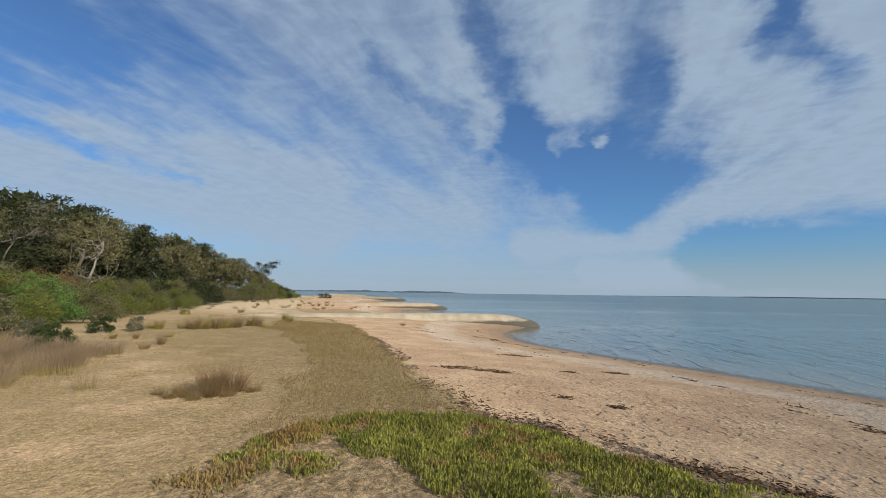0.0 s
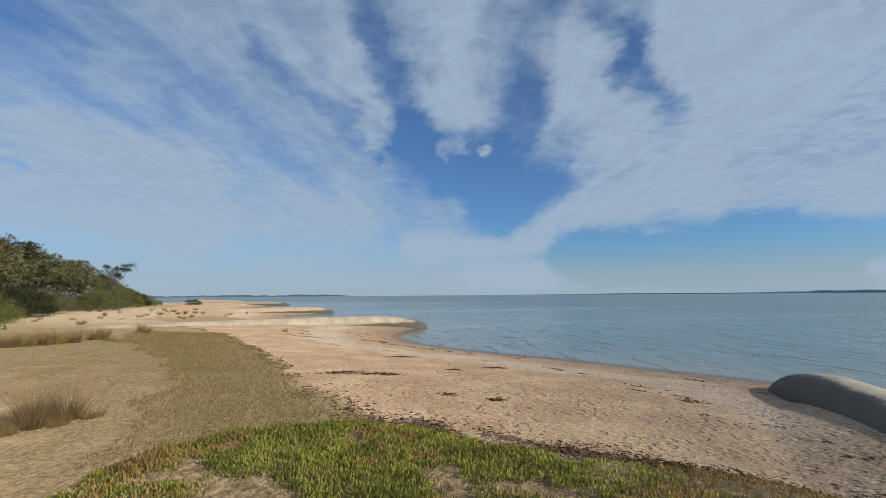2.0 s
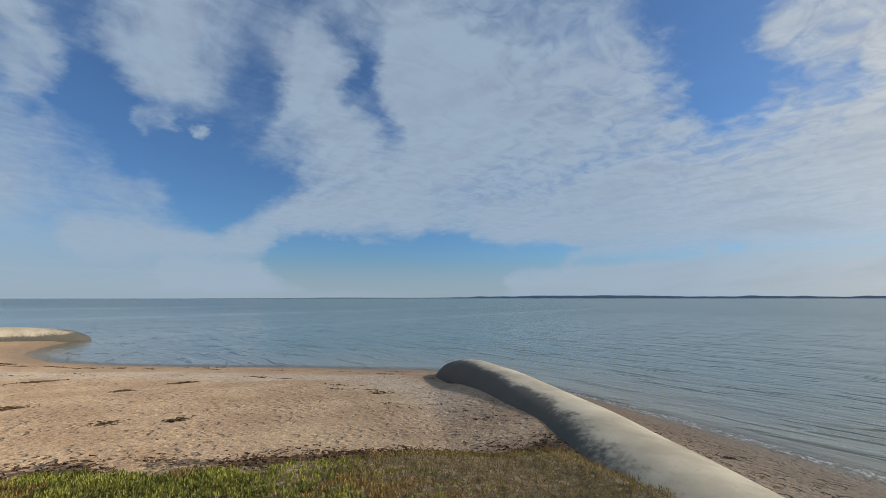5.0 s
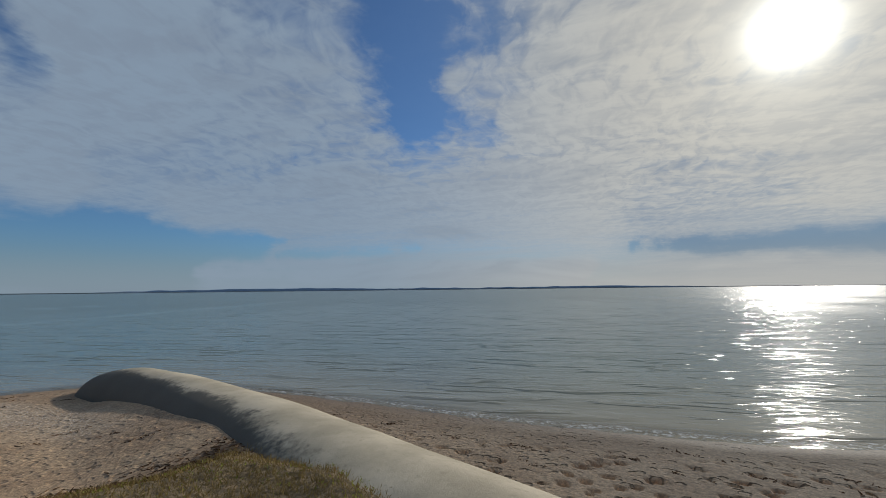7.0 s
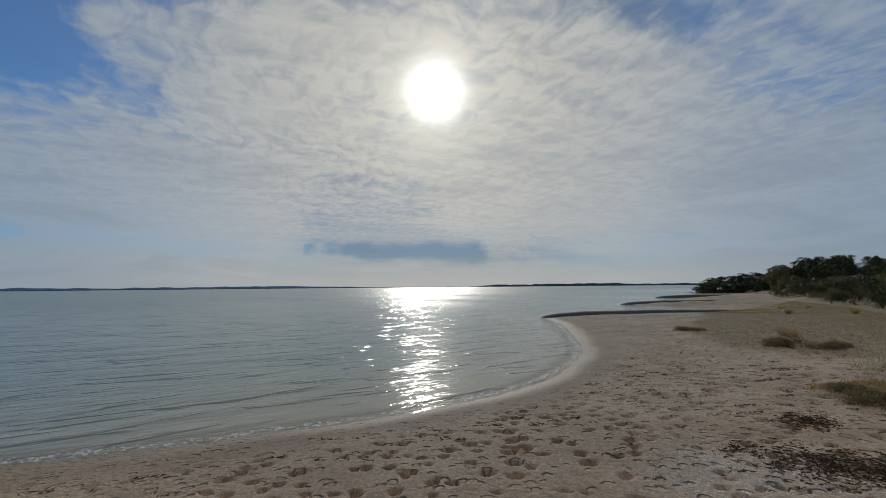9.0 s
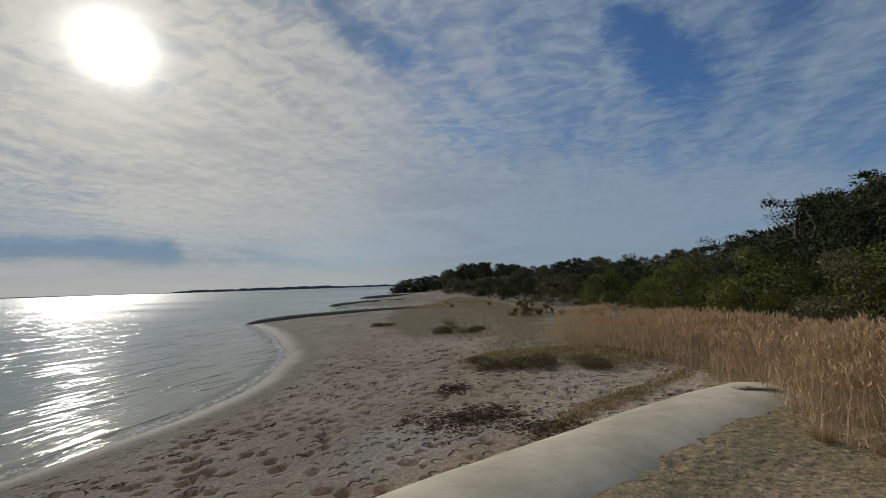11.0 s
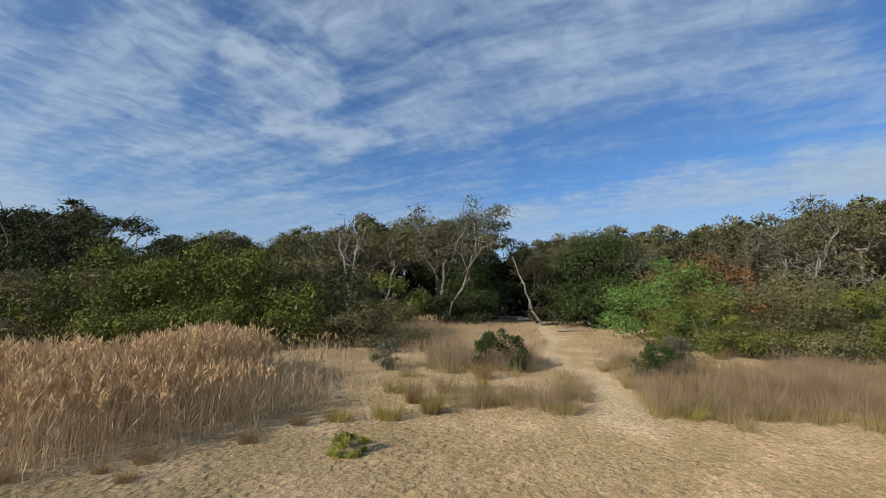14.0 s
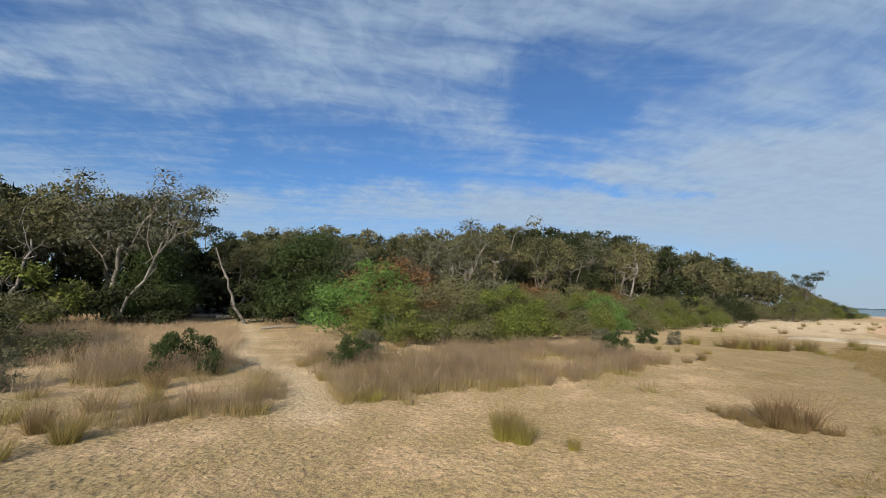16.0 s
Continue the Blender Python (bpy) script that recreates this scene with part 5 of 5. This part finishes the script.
def build_reeds():
    rng = np.random.default_rng(61)
    x, y = scatter(REEDS, 165, rng, soft=0.9, seed=6)
    xs, ys = [], []
    for outline, thick in (([(-6.2, -3.0), (-8.2, -2.4), (-11, -2.8), (-13, -3.0), (-13, -7), (-9, -6.0), (-7.6, -4.2)], 26),
                           ([(-12.4, -2.4), (-13.5, 0.2), (-18, 0.6), (-23.5, 0.2), (-25, -2), (-25, -5), (-20, -8), (-13, -6)], 100),
                           ([(-11.5, 2.2), (-12.5, 3.6), (-16, 3.4), (-19, 2.9), (-24.5, 2.4), (-24.5, 1.6), (-19, 2.3), (-15.5, 1.9)], 60)):
        px, py = scatter(outline, thick, rng, soft=1.0, seed=9)
        xs.append(px)
        ys.append(py)
    x2, y2 = np.concatenate(xs), np.concatenate(ys)
    tall = np.concatenate([rng.uniform(0.52, 1.02, len(x)), rng.uniform(0.25, 0.66, len(x2))])
    x, y = np.concatenate([x, x2]), np.concatenate([y, y2])
    tall = tall * (0.88 + 1.1 * fbm(x, y, 1.6, 2, 31)) * (1 - 0.30 * np.clip((-5.5 - y) / 4, 0, 1) * (x > -8.8)) * np.clip(1.0 - 0.45 * np.clip((-4.2 - x) / 1.8, 0, 1) * (y > -4.6), 0.5, 1.0)
    rim = np.maximum(poly_distance(x, y, REEDS), 0.0)
    tall = np.where(rim > 0, tall * np.clip(0.68 + rim * 0.45, 0, 1), tall)
    n = len(x)
    base = np.stack([x, y, height(x, y) - 0.03], -1)
    way = upright(n, rng, 0.13)
    stems = blades(base, way, tall, np.full(n, 0.010), rng.uniform(0.0, 0.12, n), rng, 2)
    k = np.repeat(np.arange(n), 2)
    at = rng.uniform(0.25, 0.85, len(k))[:, None]
    lb = base[k] + way[k] * tall[k][:, None] * at
    lw = unit(rng.normal(size=(len(k), 3)) * [0.33, 0.33, 0.2] + [0, 0, 1.0])
    leaves = blades(lb, lw, rng.uniform(0.16, 0.38, len(k)) * np.clip(tall[k], 0.5, 1), np.full(len(k), 0.012), rng.uniform(0.05, 0.35, len(k)), rng, 1)
    bed = new("reed_stems", np_mesh("reed_stems", *joined([stems, leaves]), STRAW))
    root = tagged(new("reed_bed"), "bed of dry straw-coloured reeds", "reeds", kind="stuff")
    bed.parent = root
    k = np.repeat(np.arange(n)[tall > 0.60], 8)
    top = base[k] + way[k] * tall[k][:, None] * rng.uniform(0.84, 1.0, (len(k), 1))
    pw = unit(way[k] + rng.normal(size=(len(k), 3)) * 0.30 + [0.10, 0.10, 0])
    v = leaf_quads(top, pw, rng.uniform(0.07, 0.15, len(k)), rng.uniform(0.014, 0.028, len(k)), rng)
    child("reed_plumes", np_mesh("reed_plumes", v, quads_of(len(v) // 4), PLUME), root)


def tussock_mesh(seed, mat, tall=0.6, count=460, wide=0.12):
    rng = np.random.default_rng(seed)
    a, r = rng.random(count) * 2 * math.pi, wide * np.sqrt(rng.random(count))
    base = np.stack([np.cos(a) * r, np.sin(a) * r, np.full(count, -0.03)], -1)
    out = np.where(rng.random(count) < 0.13, rng.uniform(0.3, 0.7, count), rng.uniform(0.02, 0.3, count))
    way = unit(np.stack([np.cos(a) * out, np.sin(a) * out, np.ones(count)], -1) + rng.normal(size=(count, 3)) * 0.08)
    return np_mesh("tussock", *blades(base, way, tall * rng.uniform(0.35, 1.1, count) / (1 + out * 0.6), np.full(count, 0.0055), rng.uniform(0.05, 0.35, count), rng, 2), mat)


def build_tussocks():
    meshes = [tussock_mesh(71, TUSSOCK), tussock_mesh(72, TUSSOCK_GOLD), tussock_mesh(73, TUSSOCK, 0.5, 380, 0.22), tussock_mesh(74, TUSSOCK_GOLD, 0.5, 380, 0.22)]
    rng = random.Random(75)

    def put(x, y, size, k, label="brown grass tussock on dry sand"):
        ob = new("grass_tussock", meshes[k])
        ob.matrix_world = Matrix.Translation((x, y, height1(x, y))) @ Matrix.Rotation(rng.random() * 6.28, 4, "Z") @ Matrix.Diagonal((size * rng.uniform(0.9, 1.2), size * rng.uniform(0.9, 1.2), size, 1))
        tagged(ob, label, "grass tussock", "grass tussocks on the bank")

    for dx, dy, s in ((0, 0, 1.0), (0.25, 0.1, 0.95), (-0.2, 0.15, 0.85), (0.05, -0.25, 0.7)):
        put(-3.6 + dx, 7.15 + dy, s * 1.0, 0, "dark brown grass tussock spreading on the sand")
    for dx, dy, s in ((-0.3, -0.25, 0.5), (-0.55, 0.0, 0.45), (0.3, -0.2, 0.5), (-0.1, -0.45, 0.4), (-0.8, -0.2, 0.36), (-0.5, -0.35, 0.42), (0.55, 0.1, 0.5)):
        put(-3.6 + dx, 7.15 + dy, s, 2, "low skirt of dry grass round a tussock")
    for dx, dy, s in ((0, 0, 0.95), (0.15, 0.12, 0.85), (-0.12, 0.1, 0.8)):
        put(-4.5 + dx, 3.1 + dy, s, 1, "green and gold grass tussock on the sand")
    put(-3.95, 3.65, 0.4, 1, "small sprig of dry grass")
    for x, y, s, k in ((-5.9, -1.9, 0.8, 3), (-6.3, -1.4, 0.8, 1), (-6.8, -1.8, 0.9, 0), (-7.2, -0.8, 0.9, 1), (-7.5, -0.2, 0.9, 2), (-7.6, 0.5, 0.85, 1), (-5.6, -2.5, 0.6, 3), (-7.0, 2.2, 0.8, 3), (-7.4, 2.7, 0.7, 1),
                       (-8.3, 3.4, 0.8, 2), (-10.0, 14.2, 0.5, 1), (-9.2, 14.6, 0.5, 3), (-10.6, 14.0, 0.5, 1), (-10.1, 17.5, 1.15, 0), (-9.8, 17.8, 1.2, 1), (-9.45, 18.1, 1.25, 0), (-9.2, 18.4, 1.2, 1), (-8.95, 18.8, 1.25, 0), (-8.75, 19.7, 1.2, 1), (-8.5, 19.9, 1.1, 0), (-10.6, 17.7, 0.9, 3), (-11.4, 17.4, 0.95, 1), (-11.9, 17.6, 0.8, 3), (-8.0, 19.2, 0.7, 3), (-8.0, 22.5, 0.9, 1), (-8.8, 24.0, 0.9, 1), (-2.2, 24.0, 0.6, 3)):
        put(x, y, s, k)
    for x, y, s in ((-3.5, -3.5, 0.3), (-3.2, -4.5, 0.42), (-3.9, -3.7, 0.38), (-3.6, -3.9, 0.3), (-4.6, -3.1, 0.4), (-5.3, -2.9, 0.4), (-2.9, -4.9, 0.4)):
        put(x, y, s, 2, "low brown grass tuft at the foot of the reeds")
    for _ in range(46):
        x, y = rng.uniform(-14, -7.3), rng.uniform(-3.2, 13)
        if line_distance(np.array([x]), np.array([y]), PATHWAY)[0] > 0.9:
            put(x, y, rng.uniform(0.5, 0.95), rng.randrange(4))
    for _ in range(34):
        x, y = rng.uniform(-26, -9), rng.uniform(30, 62)
        put(x, y, rng.uniform(0.5, 1.0), rng.choice((0, 2, 2, 3)), "brown dry herb tuft on the pale dune")
    for _ in range(14):
        x, y = rng.uniform(-6, 6), rng.uniform(-40, -18)
        put(x, y, rng.uniform(0.6, 1.0), rng.randrange(4))
    for x, y, s in ((-0.1, -21.2, 0.7), (-2.5, -21.6, 0.8)):
        put(x, y, s, 2, "brown grass clump on the southern flat")


SEDGE_A = [(-6.9, -2.6), (-6.7, -1.2), (-6.8, 1.5), (-8.6, 1.6), (-10.2, 1.3), (-11.6, 0.9), (-13.2, 0.2), (-12.5, -2.6), (-9.4, -2.4)]
SEDGE_B = [(-7.1, 1.2), (-7.0, 3.6), (-6.6, 5.6), (-5.7, 6.6), (-6.0, 7.6), (-7.2, 8.8), (-7.8, 11.0), (-10.5, 12.0), (-12.8, 9), (-12.4, 5.5), (-11.5, 1.6), (-9.5, 1.3)]


def build_sedges():
    rng = np.random.default_rng(81)
    x, y = scatter(SEDGE_A, 18.0, rng, soft=1.6, seed=82)
    x2, y2 = scatter(SEDGE_B, 15.0, rng, soft=2.0, seed=83)
    x, y = np.concatenate([x, x2]), np.concatenate([y, y2])
    keep = (fbm(x, y, 1.3, 3, 84) > -0.06) & (line_distance(x, y, PATHWAY) > 0.42)
    x, y = x[keep], y[keep]
    # each clump fans out from its own crown of roots
    size = rng.uniform(0.6, 1.15, len(x)) * (1 + 1.2 * fbm(x, y, 1.5, 2, 86))
    k = np.repeat(np.arange(len(x)), 80)
    n = len(k)
    a, r = rng.random(n) * 2 * math.pi, np.sqrt(rng.random(n))
    bx, by = x[k] + np.cos(a) * r * 0.17 * size[k], y[k] + np.sin(a) * r * 0.17 * size[k]
    base = np.stack([bx, by, height(bx, by) - 0.02], -1)
    fan = 0.05 + 0.33 * r * rng.random(n)
    way = unit(np.stack([np.cos(a) * fan, np.sin(a) * fan, np.ones(n)], -1) + rng.normal(size=(n, 3)) * 0.09)
    clumps = blades(base, way, rng.uniform(0.24, 0.56, n) * size[k], np.full(n, 0.0055), rng.uniform(0.02, 0.35, n), rng, 2)
    # thin single stalks between the clumps
    px, py = scatter(SEDGE_A + SEDGE_B[::-1], 90, rng, soft=1.6, seed=85)
    keep = line_distance(px, py, PATHWAY) > 0.5
    px, py = px[keep], py[keep]
    m = len(px)
    thin = blades(np.stack([px, py, height(px, py) - 0.02], -1), upright(m, rng, 0.25), rng.uniform(0.12, 0.36, m), np.full(m, 0.005), rng.uniform(0.1, 0.5, m), rng, 2)
    tagged(new("sedge_field", np_mesh("sedge", *joined([clumps, thin]), SEDGE)), "low field of purple-brown dry sedge in clumps", "grass", kind="stuff")


def build_grass():
    rng = np.random.default_rng(91)
    # short olive turf
    x, y = scatter(OLIVE, 760, rng, soft=1.2, seed=92)
    x2, y2 = scatter(MAT_SOUTH, 230, rng, soft=0.8, seed=93)
    xf, yf = scatter([(1.5, -10.4), (0.4, -9.3), (-1.0, -9.0), (-2.4, -8.6), (-3.2, -9.4), (-1.5, -11.2), (0.6, -11.2)], 1500, rng, soft=0.5, seed=89)
    xg, yg = scatter(MAT_GROYNE, 1500, rng, soft=0.4, seed=88)
    x2, y2 = np.concatenate([x2, xf, xg]), np.concatenate([y2, yf, yg])
    x3, y3 = scatter(DRY_TURF, 1500, rng, soft=0.5, seed=90)
    x, y = np.concatenate([x, x2, x3]), np.concatenate([y, y2, y3])
    n = len(x)
    base = np.stack([x, y, height(x, y) - 0.01], -1)
    me = np_mesh("turf", leaf_tris(base, upright(n, rng, 0.6), rng.uniform(0.03, 0.09, n), np.full(n, 0.009), rng), tris_of(n), GRASS_OLIVE)
    tagged(new("olive_turf", me), "short olive-brown turf on the bank", "grass", kind="stuff")
    # thin dead grass on the sandy bank
    xn, yn = scatter(NORTH_GRASS, 260, rng, soft=3.0, seed=99)
    x, y = scatter([(-2.5, 4.8), (-3, 9), (-7, 16), (-9, 12), (-7.5, 8), (-7.2, 0), (-6, -2.8), (-2.6, -4.6), (0.2, -2.6), (2.4, -0.4), (-1.0, 2.0)], 800, rng, soft=0.8, seed=94)
    keep = fbm(x, y, 0.45, 4, 95) > 0.08
    x, y = np.concatenate([x[keep], xn]), np.concatenate([y[keep], yn])
    n = len(x)
    base = np.stack([x, y, height(x, y) - 0.005], -1)
    me = np_mesh("dead_grass", leaf_tris(base, upright(n, rng, 1.6), rng.uniform(0.02, 0.055, n), np.full(n, 0.006), rng), tris_of(n), GRASS_DRY)
    tagged(new("dead_grass", me), "thin straw-coloured dead grass on sand", "grass", kind="stuff")
    # the fleshy green carpet at the bank's edge
    x, y = scatter(GREEN, 1500, rng, soft=0.7, seed=96)
    bare = 0.22 * np.clip((4.9 - y - 0.35 * np.abs(x - 0.8)) / 1.5, -0.6, 1) * (x < 1.2) + 0.10 * np.clip((-0.2 - x), 0, 1.5) + 0.2 * np.clip((0.1 - x) * 2, 0, 1) * np.clip((4.9 - y) * 2, 0, 1)
    keep = fbm(x, y, 0.6, 4, 97) + rng.normal(size=len(x)) * 0.05 > -0.17 + bare
    keep &= rng.random(len(x)) > np.clip((x - 2.0) / 1.4, 0, 0.9)
    x, y = x[keep], y[keep]
    red = fbm(x, y, 0.45, 3, 98) + 0.16 * np.clip((-0.3 - x) / 1.5, 0, 1) + rng.normal(size=len(x)) * 0.05 > 0.19
    for name, pick, mat, label in (("green_glasswort", ~red, GLASSWORT, "carpet of fleshy bright green saltmarsh plants"), ("red_glasswort", red, GLASSWORT_RED, "patches of reddish saltmarsh plants")):
        px, py = x[pick], y[pick]
        k = np.repeat(np.arange(len(px)), 3)
        mound = 0.05 * np.clip(0.5 + 2.2 * fbm(px, py, 0.32, 3, 87), 0, 1)
        base = np.stack([px, py, height(px, py) - 0.015 + mound], -1)[k] + rng.normal(size=(len(k), 3)) * [0.014, 0.014, 0.008]
        dry = np.clip((px[k] - 2.6) / 1.6, 0, 0.6)
        v = leaf_quads(base, upright(len(k), rng, 0.28), rng.uniform(0.028, 0.062, len(k)) * (1 - dry), np.full(len(k), 0.014), rng, 0.1)
        tagged(new(name, np_mesh(name, v, quads_of(len(k)), mat)), label, "ground plants", kind="stuff")


def build_wrack():
    rng = np.random.default_rng(101)
    pts = []
    edge = np.array(BANK_EDGE)
    t = rng.random(5200) * (len(edge) - 1)
    i = t.astype(int)
    p = edge[i] + (edge[i + 1] - edge[i]) * (t - i)[:, None] + rng.normal(size=(5200, 2)) * 0.24
    p = p[(fbm(p[:, 0], p[:, 1], 0.9, 3, 38) > -0.10) | (p[:, 0] > 1.8)]
    pts.append(p)
    # small mats of weed along two old tide lines, and a few larger heaps
    y = rng.uniform(-14, 26, 150)
    off = np.where(rng.random(150) < 0.6, 2.1, 4.9) + rng.normal(size=150) * 0.35
    mid = np.stack([shore(y) - off, y], -1)
    heaps = [(0.4, 9.9, 0.20, 0.14), (0.95, 9.6, 0.24, 0.10), (1.3, 9.4, 0.12, 0.06), (3.0, 10.3, 0.1, 0.07), (4.3, 10.8, 0.16, 0.06), (2.7, 6.8, 0.08, 0.05), (2.0, 7.3, 0.08, 0.05),
             (2.2, 13.3, 0.2, 0.08), (0.6, -6.2, 0.40, 0.30), (1.1, -7.9, 0.16, 0.2), (-0.4, -5.6, 0.25, 0.18)]
    for mx, my in mid:
        n = rng.integers(6, 34)
        turn = 0.9 if my > 0 else 2.4
        q = rng.normal(size=(n, 2)) * [rng.uniform(0.05, 0.20), rng.uniform(0.02, 0.05)]
        pts.append(np.stack([mx + q[:, 0] * math.cos(turn) - q[:, 1] * math.sin(turn), my - q[:, 0] * math.sin(turn) - q[:, 1] * math.cos(turn)], -1))
    for mx, my, wide, deep in heaps:
        pts.append(rng.normal(size=(int(14000 * wide * deep) + 40, 2)) * [wide, deep] + [mx, my])
    p = np.concatenate(pts)
    p = p[poly_distance(p[:, 0], p[:, 1], BANK) < 0.35]
    n = len(p)
    base = np.stack([p[:, 0], p[:, 1], height(p[:, 0], p[:, 1]) + 0.002], -1)
    way = unit(rng.normal(size=(n, 3)) * [1, 1, 0.12] + [0, 0, 0.08])
    me = np_mesh("wrack", *blades(base, way, rng.uniform(0.02, 0.08, n), rng.uniform(0.012, 0.035, n), rng.uniform(0, 0.5, n), rng, 2), WRACK)
    tagged(new("dried_seaweed", me), "dark dried seaweed strewn on the sand", "seaweed", kind="stuff")


def build_small_shrubs():
    kinds = [(make_shrub(111, 0.95, 0.6, 190, 30, 0.05, LEAF_BANKSIA, 0.4), "low dark green coastal shrub among dry sedge"),
             (make_shrub(112, 0.22, 0.22, 120, 22, 0.032, GLASSWORT, 0.3), "small green plant on the dry sand"),
             (make_shrub(114, 0.75, 0.6, 120, 26, 0.045, LEAF_RUST, 0.35), "dark brown half-dead shrub on the southern flat"),
             (make_shrub(113, 0.9, 0.38, 110, 26, 0.05, LEAF_GREY, 0.35), "grey-green sapling beside the hedge")]
    for x, y, k, s, turn in ((-10.4, -0.7, 0, 1.05, 0.4), (-10.2, 2.7, 0, 0.85, 2.0), (-9.8, 10.9, 0, 0.85, 4.0), (-12.4, 15.8, 0, 0.75, 1.0), (-4.6, -1.9, 1, 1.0, 1.0), 
                             (-11.2, 3.4, 3, 1.0, 0.0), (-11.8, 12.5, 3, 0.9, 2.0), (-11.6, 16.4, 3, 0.7, 1.0), (-16.5, 27.5, 1, 1.5, 0.0), (-9.6, -3.2, 3, 0.8, 3.0), (-0.7, -20.9, 2, 1.1, 1.0), (-1.7, -21.6, 2, 0.7, 2.0)):
        ob, label = kinds[k]
        plant(ob, x, y, turn, s, label, "shrub", "low shrubs on the bank", 0.02)
    for ob, _ in kinds:
        discard(ob)


def build_logs():
    rng = np.random.default_rng(121)
    for x, y, length, turn, thick in ((-21.8, 2.2, 2.3, 1.62, 0.45), (-28.8, -1.2, 2.4, 1.6, 1.0), (-27.6, -0.2, 1.4, 1.75, 0.9)):
        d = np.array([math.cos(turn), math.sin(turn), 0.02])
        line = limb_line(np.array([0, 0, 0.10 * thick]) - d * length / 2, np.array([0, 0, 0.12 * thick]) + d * length / 2, rng, 0.0, 8, 0.012)
        r = np.concatenate([[0.01], np.linspace(0.13, 0.10, 6) * thick, [0.01]])
        line[0], line[-1] = line[1] - d * 0.01, line[-2] + d * 0.01
        ob = new("fallen_log", np_mesh("fallen_log", *tube(line, r, 10), BARK_PALE, True))
        ob.location = (x, y, height1(x, y))
        tagged(ob, "bleached fallen log lying at the clearing", "log", "fallen logs at the clearing")


def build_mats():
    """Low dark cushions of saltmarsh plants on the southern flat."""
    kinds = []
    for seed in (131, 132):
        rng = np.random.default_rng(seed)
        root = new("cushion_plant")
        at = rng.uniform(-0.45, 0.45, (7, 3)) * [1, 0.5, 0]
        v = clump_leaves(at, rng.uniform(0.20, 0.36, 7), 1300, 0.03, rng, 0.5, 0.75, 0.35)
        child("foliage", np_mesh("foliage", v, tris_of(len(v) // 3), CUSHION), root)
        kinds.append(root)
    for x, y, k, s in ((0.75, -9.85, 1, 0.9), (0.1, -9.6, 1, 1.0), (-0.6, -9.4, 0, 0.9), (-1.5, -9.1, 0, 0.8), (2.6, -16.8, 0, 1.2), (1.4, -16.4, 0, 1.0), 
                       (6.2, -20.5, 0, 1.0)):
        plant(kinds[k], x, y, x * 3, s, "low dark cushion of saltmarsh plants on sand", "ground plant", "cushion plants on the southern flat", 0.03)
    for ob in kinds:
        discard(ob)


build_mats()
build_reeds()
build_tussocks()
build_sedges()
build_grass()
build_wrack()
build_small_shrubs()
build_logs()
